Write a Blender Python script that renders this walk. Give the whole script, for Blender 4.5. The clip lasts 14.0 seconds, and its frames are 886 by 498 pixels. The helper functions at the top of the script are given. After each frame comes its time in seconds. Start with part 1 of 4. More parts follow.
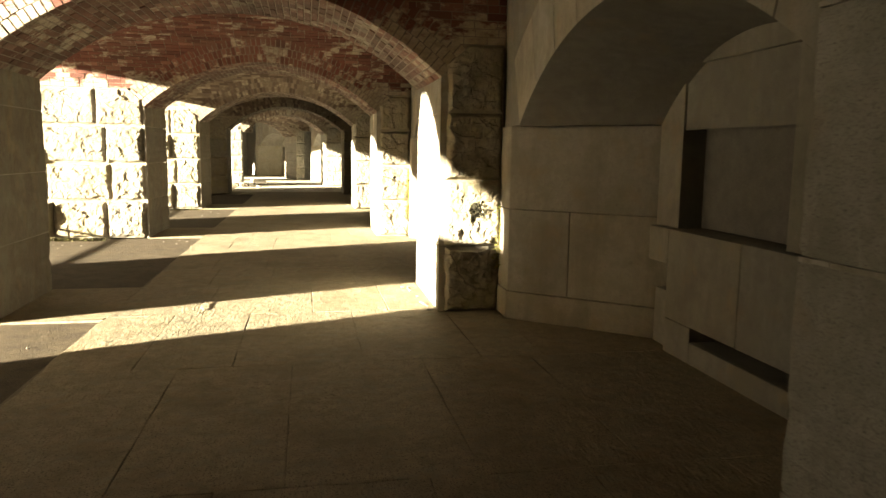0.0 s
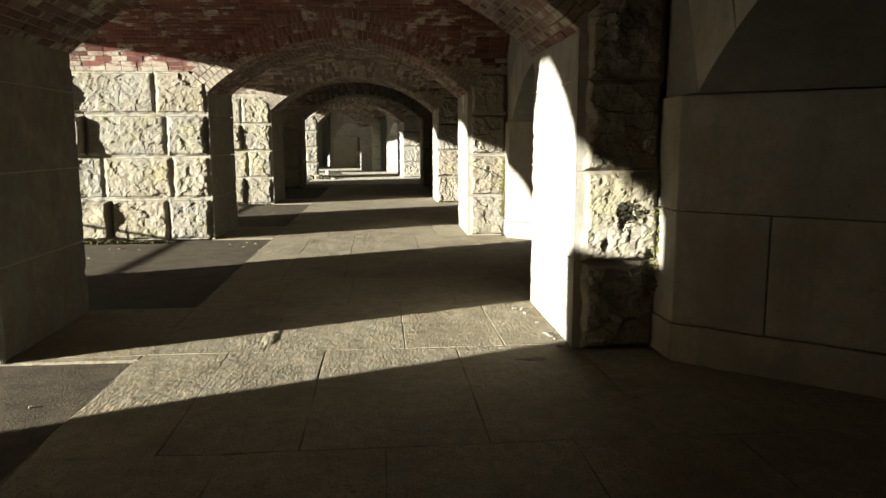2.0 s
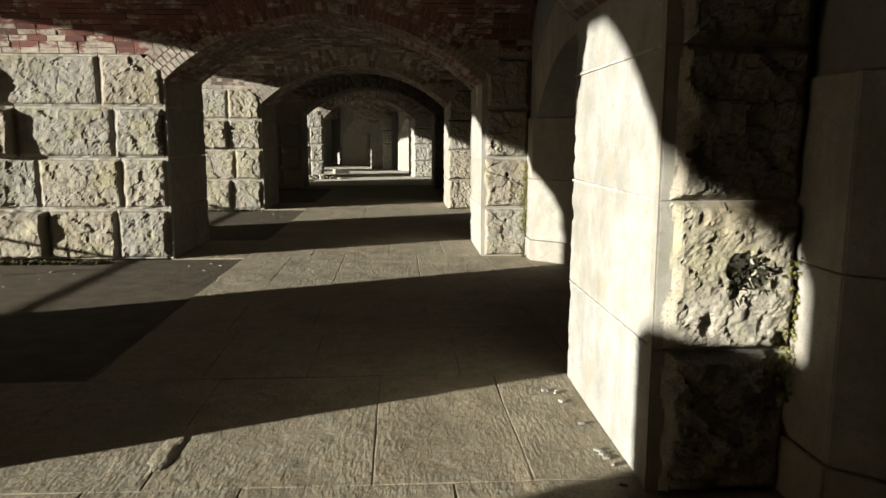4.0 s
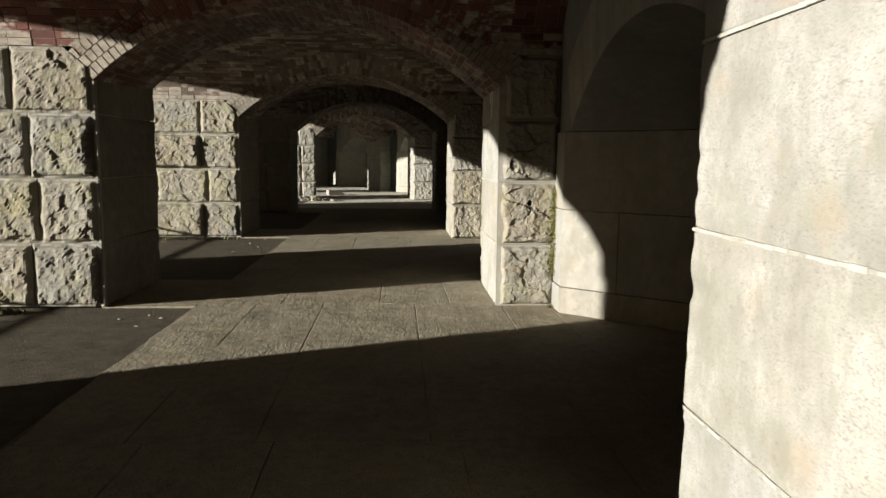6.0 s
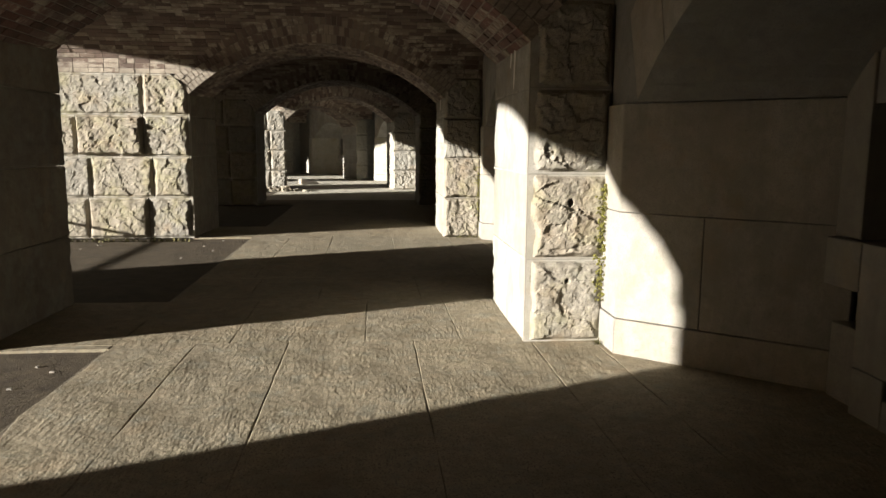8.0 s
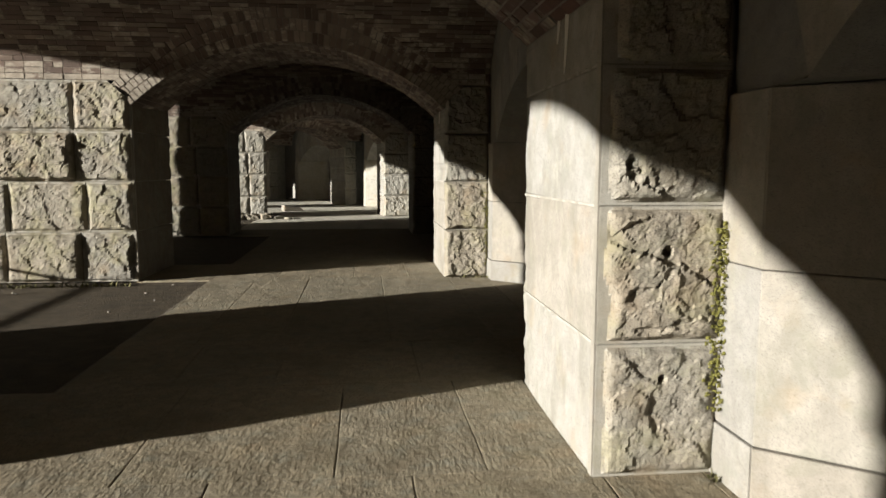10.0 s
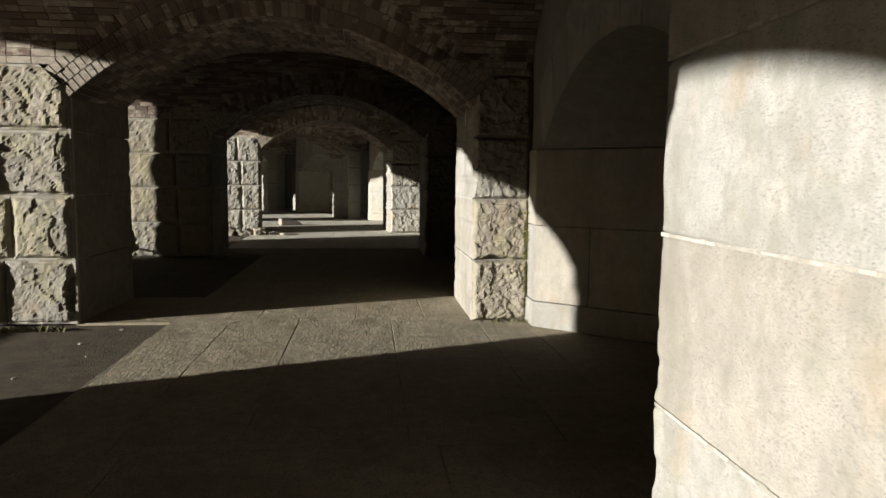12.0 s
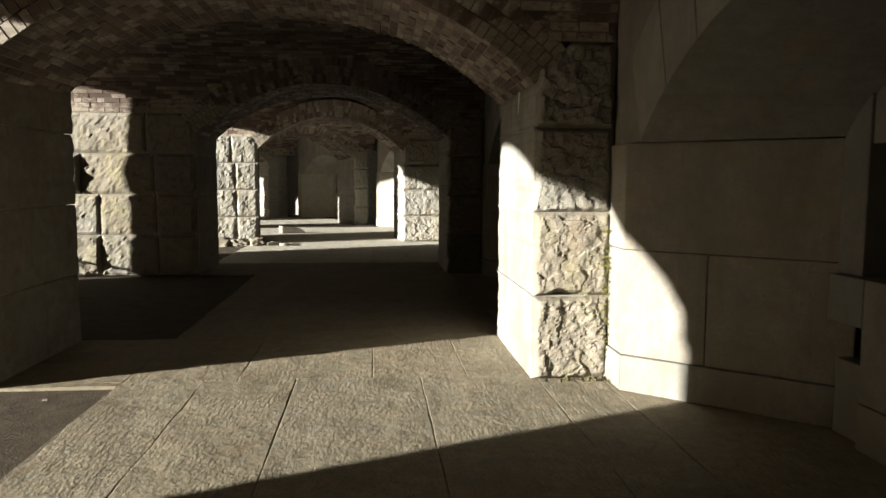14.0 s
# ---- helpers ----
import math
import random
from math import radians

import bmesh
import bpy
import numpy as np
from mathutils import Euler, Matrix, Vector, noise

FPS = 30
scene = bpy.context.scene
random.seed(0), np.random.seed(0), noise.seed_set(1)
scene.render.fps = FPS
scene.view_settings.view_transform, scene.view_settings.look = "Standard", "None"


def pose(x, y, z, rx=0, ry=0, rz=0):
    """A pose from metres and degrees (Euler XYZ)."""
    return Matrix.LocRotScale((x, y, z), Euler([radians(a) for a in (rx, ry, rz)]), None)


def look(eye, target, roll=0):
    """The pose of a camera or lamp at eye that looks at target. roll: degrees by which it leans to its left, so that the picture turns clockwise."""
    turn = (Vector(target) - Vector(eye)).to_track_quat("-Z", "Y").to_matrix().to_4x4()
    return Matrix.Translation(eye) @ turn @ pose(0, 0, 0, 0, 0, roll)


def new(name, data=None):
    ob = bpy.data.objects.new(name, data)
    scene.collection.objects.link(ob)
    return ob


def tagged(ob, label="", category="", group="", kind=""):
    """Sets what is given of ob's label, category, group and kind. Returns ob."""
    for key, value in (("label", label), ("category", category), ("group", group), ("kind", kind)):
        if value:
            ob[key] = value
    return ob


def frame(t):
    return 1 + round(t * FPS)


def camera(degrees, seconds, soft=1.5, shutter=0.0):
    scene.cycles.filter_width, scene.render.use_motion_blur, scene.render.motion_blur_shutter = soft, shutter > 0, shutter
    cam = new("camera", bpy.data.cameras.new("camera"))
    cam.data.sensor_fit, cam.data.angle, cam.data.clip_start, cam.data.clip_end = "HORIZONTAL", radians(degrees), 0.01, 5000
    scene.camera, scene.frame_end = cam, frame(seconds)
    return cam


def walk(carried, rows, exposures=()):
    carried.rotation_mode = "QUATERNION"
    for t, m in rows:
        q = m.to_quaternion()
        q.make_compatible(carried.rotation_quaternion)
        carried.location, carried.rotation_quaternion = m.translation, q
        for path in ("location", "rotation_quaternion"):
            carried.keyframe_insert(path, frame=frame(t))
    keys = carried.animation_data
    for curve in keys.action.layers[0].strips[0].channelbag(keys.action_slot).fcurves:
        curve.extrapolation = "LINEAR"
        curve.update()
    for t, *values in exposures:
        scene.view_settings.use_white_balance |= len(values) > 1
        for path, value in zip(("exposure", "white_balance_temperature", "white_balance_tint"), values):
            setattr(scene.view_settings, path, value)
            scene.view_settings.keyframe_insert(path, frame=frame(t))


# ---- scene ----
# ---- camera and walk ----
cam = camera(63.0, 14.0, soft=1.5, shutter=0.3)
PATH = [
    (0, (0.317, -0.271, 1.466), (0.683, 1.677, 1.201), 0.8),
    (0.5, (0.268, 0.131, 1.441), (0.583, 2.088, 1.176), 1.0),
    (1, (0.217, 0.551, 1.462), (0.46, 2.516, 1.18), -0.0),
    (1.5, (0.169, 0.969, 1.435), (0.371, 2.938, 1.152), -0.1),
    (2, (0.201, 1.448, 1.421), (0.368, 3.42, 1.126), -0.2),
    (2.5, (0.24, 1.869, 1.409), (0.372, 3.84, 1.097), 0.1),
    (3, (0.29, 2.332, 1.422), (0.427, 4.302, 1.104), 0.4),
    (3.2, (0.356, 2.55, 1.456), (0.474, 4.521, 1.137), -0.1),
    (5.5, (0.518, 4.868, 1.468), (0.653, 6.848, 1.214), 0.6),
    (6, (0.524, 5.319, 1.443), (0.65, 7.3, 1.194), 0.6),
    (6.5, (0.495, 5.821, 1.43), (0.641, 7.798, 1.166), 0.5),
    (7, (0.453, 6.307, 1.451), (0.588, 8.284, 1.18), 0.3),
    (7.5, (0.419, 6.794, 1.432), (0.587, 8.767, 1.154), 0.5),
    (7.7, (0.407, 6.982, 1.426), (0.595, 8.952, 1.141), 0.4),
    (9.8, (0.463, 9.045, 1.372), (0.666, 11.021, 1.14), 0.4),
    (10, (0.495, 9.275, 1.378), (0.71, 11.252, 1.158), 0.1),
    (10.5, (0.479, 9.782, 1.391), (0.694, 11.762, 1.202), -0.2),
    (11, (0.467, 10.266, 1.394), (0.683, 12.248, 1.228), 0.1),
    (11.5, (0.497, 10.829, 1.398), (0.701, 12.81, 1.216), 0.1),
    (12, (0.474, 11.302, 1.401), (0.68, 13.282, 1.211), 0.6),
    (12.5, (0.475, 11.79, 1.395), (0.679, 13.77, 1.204), 0.5),
    (13, (0.434, 12.319, 1.403), (0.627, 14.301, 1.215), 0.5),
    (13.5, (0.407, 12.788, 1.402), (0.607, 14.768, 1.212), 0.4),
    (14, (0.355, 13.299, 1.438), (0.548, 15.281, 1.251), 0.3),
]
EXPOSURES = [(0.0, 3.93, 8900, 7), (0.5, 3.4, 7750, 4), (1.0, 2.95, 7300, 4), (1.5, 2.64, 6950, 4), (2.5, 2.2, 6780, 5), (3.2, 1.93, 6720, 6), (5.5, 1.4, 6530, 8), (6.5, 1.56, 6640, 9), (7.5, 2.0, 6760, 12),
             (10.0, 1.4, 6600, 10), (11.0, 1.32, 6520, 10), (11.5, 1.3, 6500, 10), (12.5, 1.52, 6500, 10), (13.0, 1.8, 6560, 10), (14.0, 2.06, 6680, 9)]
walk(cam, [(t, look(eye, target, roll)) for t, eye, target, roll in PATH], EXPOSURES)

# ---- sky and sun ----
SUN_TURN = math.atan2(0.405, 1.0)      # the light travels along +x and a little along +y
SUN_TAN = 0.189
sun_way = Vector((math.cos(SUN_TURN), math.sin(SUN_TURN), -SUN_TAN)).normalized()
world = bpy.data.worlds.new("sky")
scene.world = world
world.use_nodes = True
sky = world.node_tree.nodes.new("ShaderNodeTexSky")
sky.sky_type, sky.sun_disc = "NISHITA", False
sky.sun_elevation = math.atan(SUN_TAN)
sky.sun_rotation = math.atan2(-sun_way.x, -sun_way.y)
world.node_tree.nodes["Background"].inputs["Strength"].default_value = 0.016
world.node_tree.links.new(sky.outputs["Color"], world.node_tree.nodes["Background"].inputs["Color"])
sun = new("sun", bpy.data.lights.new("sun", "SUN"))
sun.data.energy, sun.data.angle, sun.data.color = 5.0, radians(0.5), (1.0, 0.97, 0.91)
sun.matrix_world = look((-40, -16, 12), Vector((-40, -16, 12)) + sun_way)

# ---- materials ----
def material(name, roughness=0.9, metallic=0.0):
    m = bpy.data.materials.new(name)
    m.use_nodes = True
    nt = m.node_tree
    b = nt.nodes["Principled BSDF"]
    b.inputs["Roughness"].default_value = roughness
    b.inputs["Metallic"].default_value = metallic
    b.inputs["Specular IOR Level"].default_value = 0.25
    return m, nt, b


def world_place(nt):
    return nt.nodes.new("ShaderNodeNewGeometry").outputs["Position"]


def noise_node(nt, place, scale, detail=6.0, rough=0.6, stretch=(1, 1, 1)):
    mp = nt.nodes.new("ShaderNodeMapping")
    mp.inputs["Scale"].default_value = stretch
    nt.links.new(place, mp.inputs["Vector"])
    n = nt.nodes.new("ShaderNodeTexNoise")
    n.inputs["Scale"].default_value = scale
    n.inputs["Detail"].default_value = detail
    n.inputs["Roughness"].default_value = rough
    nt.links.new(mp.outputs["Vector"], n.inputs["Vector"])
    return n.outputs["Fac"]


def ramp(nt, fac, stops):
    r = nt.nodes.new("ShaderNodeValToRGB")
    el = r.color_ramp.elements
    while len(el) < len(stops):
        el.new(0.5)
    for e, (p, c) in zip(el, stops):
        e.position, e.color = p, (*c, 1) if len(c) == 3 else c
    nt.links.new(fac, r.inputs["Fac"])
    return r.outputs["Color"]


def mix(nt, fac, a, b, how="MIX"):
    m = nt.nodes.new("ShaderNodeMix")
    m.data_type, m.blend_type = "RGBA", how
    for sock, v in ((m.inputs[0], fac), (m.inputs[6], a), (m.inputs[7], b)):
        if isinstance(v, (int, float)):
            sock.default_value = v
        elif isinstance(v, tuple):
            sock.default_value = (*v, 1)
        else:
            nt.links.new(v, sock)
    return m.outputs[2]


def bump(nt, b, height, strength, distance):
    n = nt.nodes.new("ShaderNodeBump")
    n.inputs["Strength"].default_value = strength
    n.inputs["Distance"].default_value = distance
    nt.links.new(height, n.inputs["Height"])
    nt.links.new(n.outputs["Normal"], b.inputs["Normal"])


def add(nt, a, b, how="ADD"):
    n = nt.nodes.new("ShaderNodeMath")
    n.operation = how
    for sock, v in zip(n.inputs, (a, b)):
        if isinstance(v, (int, float)):
            sock.default_value = v
        else:
            nt.links.new(v, sock)
    return n.outputs[0]


def stone(name, light, mid, dark, stain, rough_bump, moss=0.0, streaks=0.0, grain=140.0, lumps=0.0, vary=0.6, pecked=0.0):
    m, nt, b = material(name, 0.88)
    p = world_place(nt)
    big = noise_node(nt, p, 1.7, 5)
    fine = noise_node(nt, p, grain, 3, 0.7)
    mid_n = noise_node(nt, p, 11.0, 6, 0.65)
    col = ramp(nt, mid_n, [(0.3, mid), (0.62, light)])
    col = mix(nt, ramp(nt, fine, [(0.36, (1, 1, 1)), (0.46, (0, 0, 0))]), col, dark)
    col = mix(nt, ramp(nt, big, [(0.48, (0, 0, 0)), (0.72, (0.7, 0.7, 0.7))]), col, stain)
    lichen = noise_node(nt, p, 6.5, 5, 0.65)
    col = mix(nt, ramp(nt, lichen, [(0.52, (0, 0, 0)), (0.64, (0.4, 0.4, 0.4))]), col, (0.20, 0.205, 0.17))
    rust = noise_node(nt, p, 3.3, 4, 0.6)
    col = mix(nt, ramp(nt, rust, [(0.56, (0, 0, 0)), (0.74, (0.5, 0.5, 0.5))]), col, (0.26, 0.195, 0.12))
    rnd = nt.nodes.new("ShaderNodeObjectInfo").outputs["Random"]
    col = mix(nt, vary, col, ramp(nt, rnd, [(0.0, (0.66, 0.66, 0.67)), (0.35, (0.9, 0.89, 0.87)), (0.7, (0.84, 0.75, 0.64)), (1.0, (1.0, 0.95, 0.87))]), "MULTIPLY")
    if streaks:
        run = noise_node(nt, p, 1.0, 6, 0.7, (4.5, 4.5, 0.45))
        col = mix(nt, ramp(nt, run, [(0.46, (0, 0, 0)), (0.63, (streaks,) * 3)]), col, (0.12, 0.11, 0.092))
    if moss:
        green = noise_node(nt, p, 2.6, 6, 0.7)
        col = mix(nt, ramp(nt, green, [(0.55 - 0.1 * moss, (0, 0, 0)), (0.7 - 0.06 * moss, (moss,) * 3)]), col, (0.245, 0.23, 0.125))
    if streaks:
        blotch = noise_node(nt, p, 3.8, 7, 0.72, (1, 1, 0.55))
        col = mix(nt, ramp(nt, blotch, [(0.5, (0, 0, 0)), (0.6, (0.4, 0.4, 0.4)), (0.75, (0.55, 0.55, 0.55))]), col, (0.155, 0.148, 0.118))
    spots = noise_node(nt, p, 30.0, 4, 0.7)
    col = mix(nt, ramp(nt, spots, [(0.6, (0, 0, 0)), (0.72, (0.45, 0.45, 0.45))]), col, (0.10, 0.092, 0.078))
    nt.links.new(col, b.inputs["Base Color"])
    height = add(nt, add(nt, mid_n, 0.8, "MULTIPLY"), add(nt, fine, 0.35, "MULTIPLY"))
    if lumps:
        worn = ramp(nt, noise_node(nt, p, 1.3, 3, 0.6), [(0.35, (0.35, 0.35, 0.35)), (0.65, (1, 1, 1))])
        pock = add(nt, noise_node(nt, p, 34.0, 3, 0.6), add(nt, noise_node(nt, p, 13.0, 3, 0.6), 0.9, "MULTIPLY"))
        height = add(nt, height, add(nt, add(nt, pock, lumps, "MULTIPLY"), worn, "MULTIPLY"))
    if pecked:
        # tool marks of the pick, deeper where the wear has spared them
        strokes = add(nt, noise_node(nt, p, 46.0, 2, 0.55, (1, 0.3, 1)), add(nt, noise_node(nt, p, 17.0, 3, 0.6, (1, 0.45, 1)), 0.8, "MULTIPLY"))
        spared = ramp(nt, noise_node(nt, p, 2.1, 4, 0.6), [(0.38, (0.15, 0.15, 0.15)), (0.62, (1, 1, 1))])
        height = add(nt, height, add(nt, add(nt, strokes, pecked, "MULTIPLY"), spared, "MULTIPLY"))
    bump(nt, b, height, rough_bump, 0.02)
    return m


GRANITE_ROUGH = stone("rock_faced_granite", (0.303, 0.284, 0.24), (0.215, 0.2, 0.168), (0.073, 0.07, 0.064), (0.2, 0.172, 0.12), 0.6, moss=0.55, lumps=0.35)
GRANITE_SMOOTH = stone("dressed_granite", (0.303, 0.291, 0.264), (0.248, 0.239, 0.216), (0.134, 0.13, 0.121), (0.207, 0.191, 0.164), 0.35, moss=0.15, streaks=0.3, grain=220, lumps=0.3)
GRANITE_REVEAL = stone("passage_granite", (0.32, 0.31, 0.285), (0.262, 0.253, 0.232), (0.115, 0.112, 0.107), (0.164, 0.154, 0.133), 0.35, moss=0.15, streaks=0.16, grain=180, lumps=0.3, vary=0.5)
# Brown granite of the left passage faces, darkened to paint in their shade.
GRANITE_BROWN_SHADED = stone("brown_shaded_granite", (0.165, 0.142, 0.108), (0.118, 0.1, 0.075), (0.065, 0.057, 0.046), (0.085, 0.071, 0.052), 0.45, moss=0.1, streaks=0.4, grain=180, lumps=0.35, vary=0.6)
GRANITE_PAVING = stone("paving_granite", (0.285, 0.248, 0.176), (0.198, 0.17, 0.119), (0.085, 0.076, 0.058), (0.142, 0.118, 0.078), 0.65, moss=0.15, grain=85, lumps=0.32, vary=0.28, pecked=0.62)
GRANITE_DARK = stone("dark_streaked_granite", (0.218, 0.212, 0.194), (0.17, 0.164, 0.152), (0.0853, 0.0853, 0.0789), (0.121, 0.116, 0.103), 0.35, streaks=0.4, grain=220, lumps=0.3)
# Pale drafted margins; on the far walls it paints in brighter light.
GRANITE_MARGIN_FAR_LIT = stone("margin_and_far_lit_granite", (0.36, 0.345, 0.30), (0.3, 0.285, 0.245), (0.16, 0.15, 0.13), (0.25, 0.23, 0.18), 0.3, moss=0.3, grain=220, lumps=0.15, vary=0.2)
PAVING_FAR_LIT = stone("far_lit_paving_granite", (0.56, 0.54, 0.47), (0.46, 0.44, 0.38), (0.26, 0.25, 0.21), (0.38, 0.36, 0.29), 0.5, grain=85, lumps=0.28, vary=0.3)


def plain(name, a, c, scale, strength=0.3, roughness=0.92, metallic=0.0):
    m, nt, b = material(name, roughness, metallic)
    p = world_place(nt)
    n = noise_node(nt, p, scale, 7, 0.7)
    fine = noise_node(nt, p, scale * 14, 4, 0.7)
    col = mix(nt, 0.35, ramp(nt, n, [(0.3, a), (0.68, c)]), ramp(nt, fine, [(0.35, a), (0.6, c)]))
    nt.links.new(col, b.inputs["Base Color"])
    bump(nt, b, add(nt, n, fine), strength, 0.015)
    return m


MORTAR = plain("lime_mortar", (0.14, 0.13, 0.105), (0.33, 0.31, 0.265), 9.0)
ASPHALT = plain("worn_asphalt", (0.022, 0.017, 0.011), (0.085, 0.066, 0.041), 5.0, 1.0)
BOUNCE_GROUND = plain("pale_bounce_ground", (0.4, 0.37, 0.31), (0.6, 0.56, 0.48), 3.0, 0.8)
IRON = plain("rusted_iron", (0.05, 0.04, 0.035), (0.14, 0.08, 0.05), 20.0, 0.3, 0.7, 0.3)
DARK_BOARD = plain("dark_shutter_and_recess", (0.07, 0.068, 0.065), (0.13, 0.125, 0.115), 6.0, 0.2)
VAULT_MORTAR = plain("sooty_mortar", (0.10, 0.082, 0.068), (0.23, 0.195, 0.16), 9.0)
RENDER_COAT = plain("exterior_granite", (0.182, 0.176, 0.157), (0.255, 0.243, 0.218), 4.0, 0.4)
POINTING = plain("pale_pointing", (0.25, 0.238, 0.21), (0.37, 0.355, 0.315), 22.0)
LIME = plain("lime_run", (0.42, 0.4, 0.34), (0.66, 0.63, 0.56), 18.0)
DARK_LEAF = plain("withered_leaf", (0.012, 0.012, 0.008), (0.035, 0.032, 0.018), 30.0, 0.3)
GREEN_MOSS = plain("green_moss", (0.09, 0.095, 0.02), (0.24, 0.22, 0.06), 30.0, 0.8)
MOSS = plain("moss", (0.06, 0.06, 0.025), (0.16, 0.145, 0.06), 25.0, 0.8)


def brick_material(name, springing, browned, soot_shade):
    m, nt, b = material(name, 0.93)
    p = world_place(nt)
    rnd = nt.nodes.new("ShaderNodeNewGeometry").outputs["Random Per Island"]
    red = ramp(nt, rnd, [(0.0, (0.085, 0.024, 0.018)), (0.35, (0.165, 0.042, 0.03)), (0.7, (0.115, 0.03, 0.022)), (1.0, (0.205, 0.072, 0.05))])
    sep = nt.nodes.new("ShaderNodeSeparateXYZ")
    nt.links.new(p, sep.inputs[0])
    aged = nt.nodes.new("ShaderNodeMapRange")
    aged.inputs["From Min"].default_value, aged.inputs["From Max"].default_value = 12.9, 14.6
    aged.inputs["To Min"].default_value, aged.inputs["To Max"].default_value = browned, 0.85
    nt.links.new(sep.outputs[1], aged.inputs["Value"])
    red = mix(nt, aged.outputs[0], red, ramp(nt, rnd, [(0.0, (0.1, 0.08, 0.064)), (0.5, (0.185, 0.15, 0.118)), (1.0, (0.29, 0.25, 0.2))]))
    patch = noise_node(nt, p, 3.0, 6, 0.7, (0.7, 1, 1))
    flake = noise_node(nt, p, 22.0, 5, 0.75, (0.45, 1, 1))
    low = nt.nodes.new("ShaderNodeMapRange")
    low.inputs["From Min"].default_value, low.inputs["From Max"].default_value = 2.4, 2.72
    low.inputs["To Min"].default_value, low.inputs["To Max"].default_value = springing, 0.0
    nt.links.new(sep.outputs[2], low.inputs["Value"])
    wash = add(nt, add(nt, add(nt, patch, add(nt, rnd, 0.16, "MULTIPLY")), add(nt, flake, 0.36, "MULTIPLY")), low.outputs[0])
    mask = ramp(nt, wash, [(0.82, (0, 0, 0)), (0.9, (0.88, 0.88, 0.88))])
    white = ramp(nt, flake, [(0.3, (0.235, 0.2, 0.155)), (0.65, (0.44, 0.395, 0.32))])
    col = mix(nt, mask, red, white)
    soot_shade_noise = noise_node(nt, p, 0.9, 5, 0.65)
    col = mix(nt, ramp(nt, soot_shade_noise, [(0.45 - 0.2 * (soot_shade - 0.35), (0, 0, 0)), (0.72 - 0.3 * (soot_shade - 0.35), (soot_shade,) * 3)]), col, (0.045, 0.036, 0.03))
    nt.links.new(col, b.inputs["Base Color"])
    bump(nt, b, add(nt, flake, noise_node(nt, p, 120, 3)), 0.6, 0.008)
    return m


BRICK = brick_material("limewashed_brick", 0.25, 0.22, 0.5)
# The lining's heavier dark patches are soot with the arch's shade painted in.
LINING_BRICK = brick_material("flaked_brick", 0.03, 0.42, 0.7)


# ---- mesh helpers ----
def link_mesh(name, verts, faces, mat, parent=None, label="", smooth=False):
    me = bpy.data.meshes.new(name)
    me.from_pydata([tuple(v) for v in verts], [], faces)
    me.update()
    me.materials.append(mat)
    if smooth:
        me.polygons.foreach_set("use_smooth", [True] * len(me.polygons))
    ob = new(name, me)
    if parent is not None:
        ob.parent = parent
    if label:
        tagged(ob, label)
    return ob


class Soup:
    """Gathers boxes and quads into one mesh."""

    def __init__(self):
        self.v, self.f = [], []

    def quad(self, *pts):
        n = len(self.v)
        self.v.extend(pts)
        self.f.append(tuple(range(n, n + len(pts))))

    def hexa(self, low, high):
        """A box from its inner and its outer four corners; the inner side stays open."""
        n = len(self.v)
        self.v.extend(low)
        self.v.extend(high)
        self.f.append((n + 4, n + 5, n + 6, n + 7))
        for k in range(4):
            q = (k + 1) % 4
            self.f.append((n + k, n + q, n + 4 + q, n + 4 + k))

    def box(self, x0, x1, y0, y1, z0, z1):
        a = [(x0, y0, z0), (x1, y0, z0), (x1, y1, z0), (x0, y1, z0)]
        b = [(x0, y0, z1), (x1, y0, z1), (x1, y1, z1), (x0, y1, z1)]
        n = len(self.v)
        self.hexa(a, b)
        self.f.append((n + 3, n + 2, n + 1, n))

    def done(self, name, mat, parent=None, label=""):
        return link_mesh(name, self.v, self.f, mat, parent, label)


def h(x, y, z, s):
    return noise.noise((x * s, y * s, z * s))


def fracture(x, z, s):
    """Height of a split granite face, about 1: broad swell, tilted flakes, grit."""
    p = Vector((x + s * 1.31, z, s * 0.77))
    out = 1.0 + 0.55 * noise.noise(p * 2.3)
    for scale, weight in ((4.0, 0.5), (11.0, 0.24)):
        q = Vector((p.x * scale, p.y * scale * 1.25, p.z))
        c = noise.voronoi(q + noise.noise_vector(q * 1.5) * 0.35)[1][0]
        out += weight * (q - c).dot(noise.cell_vector(c * 7.3)) * 0.8 + weight * 0.3 * noise.noise(c * 3.1)
    return out + 0.24 * noise.fractal(p * 10.0, 0.75, 2.1, 6)


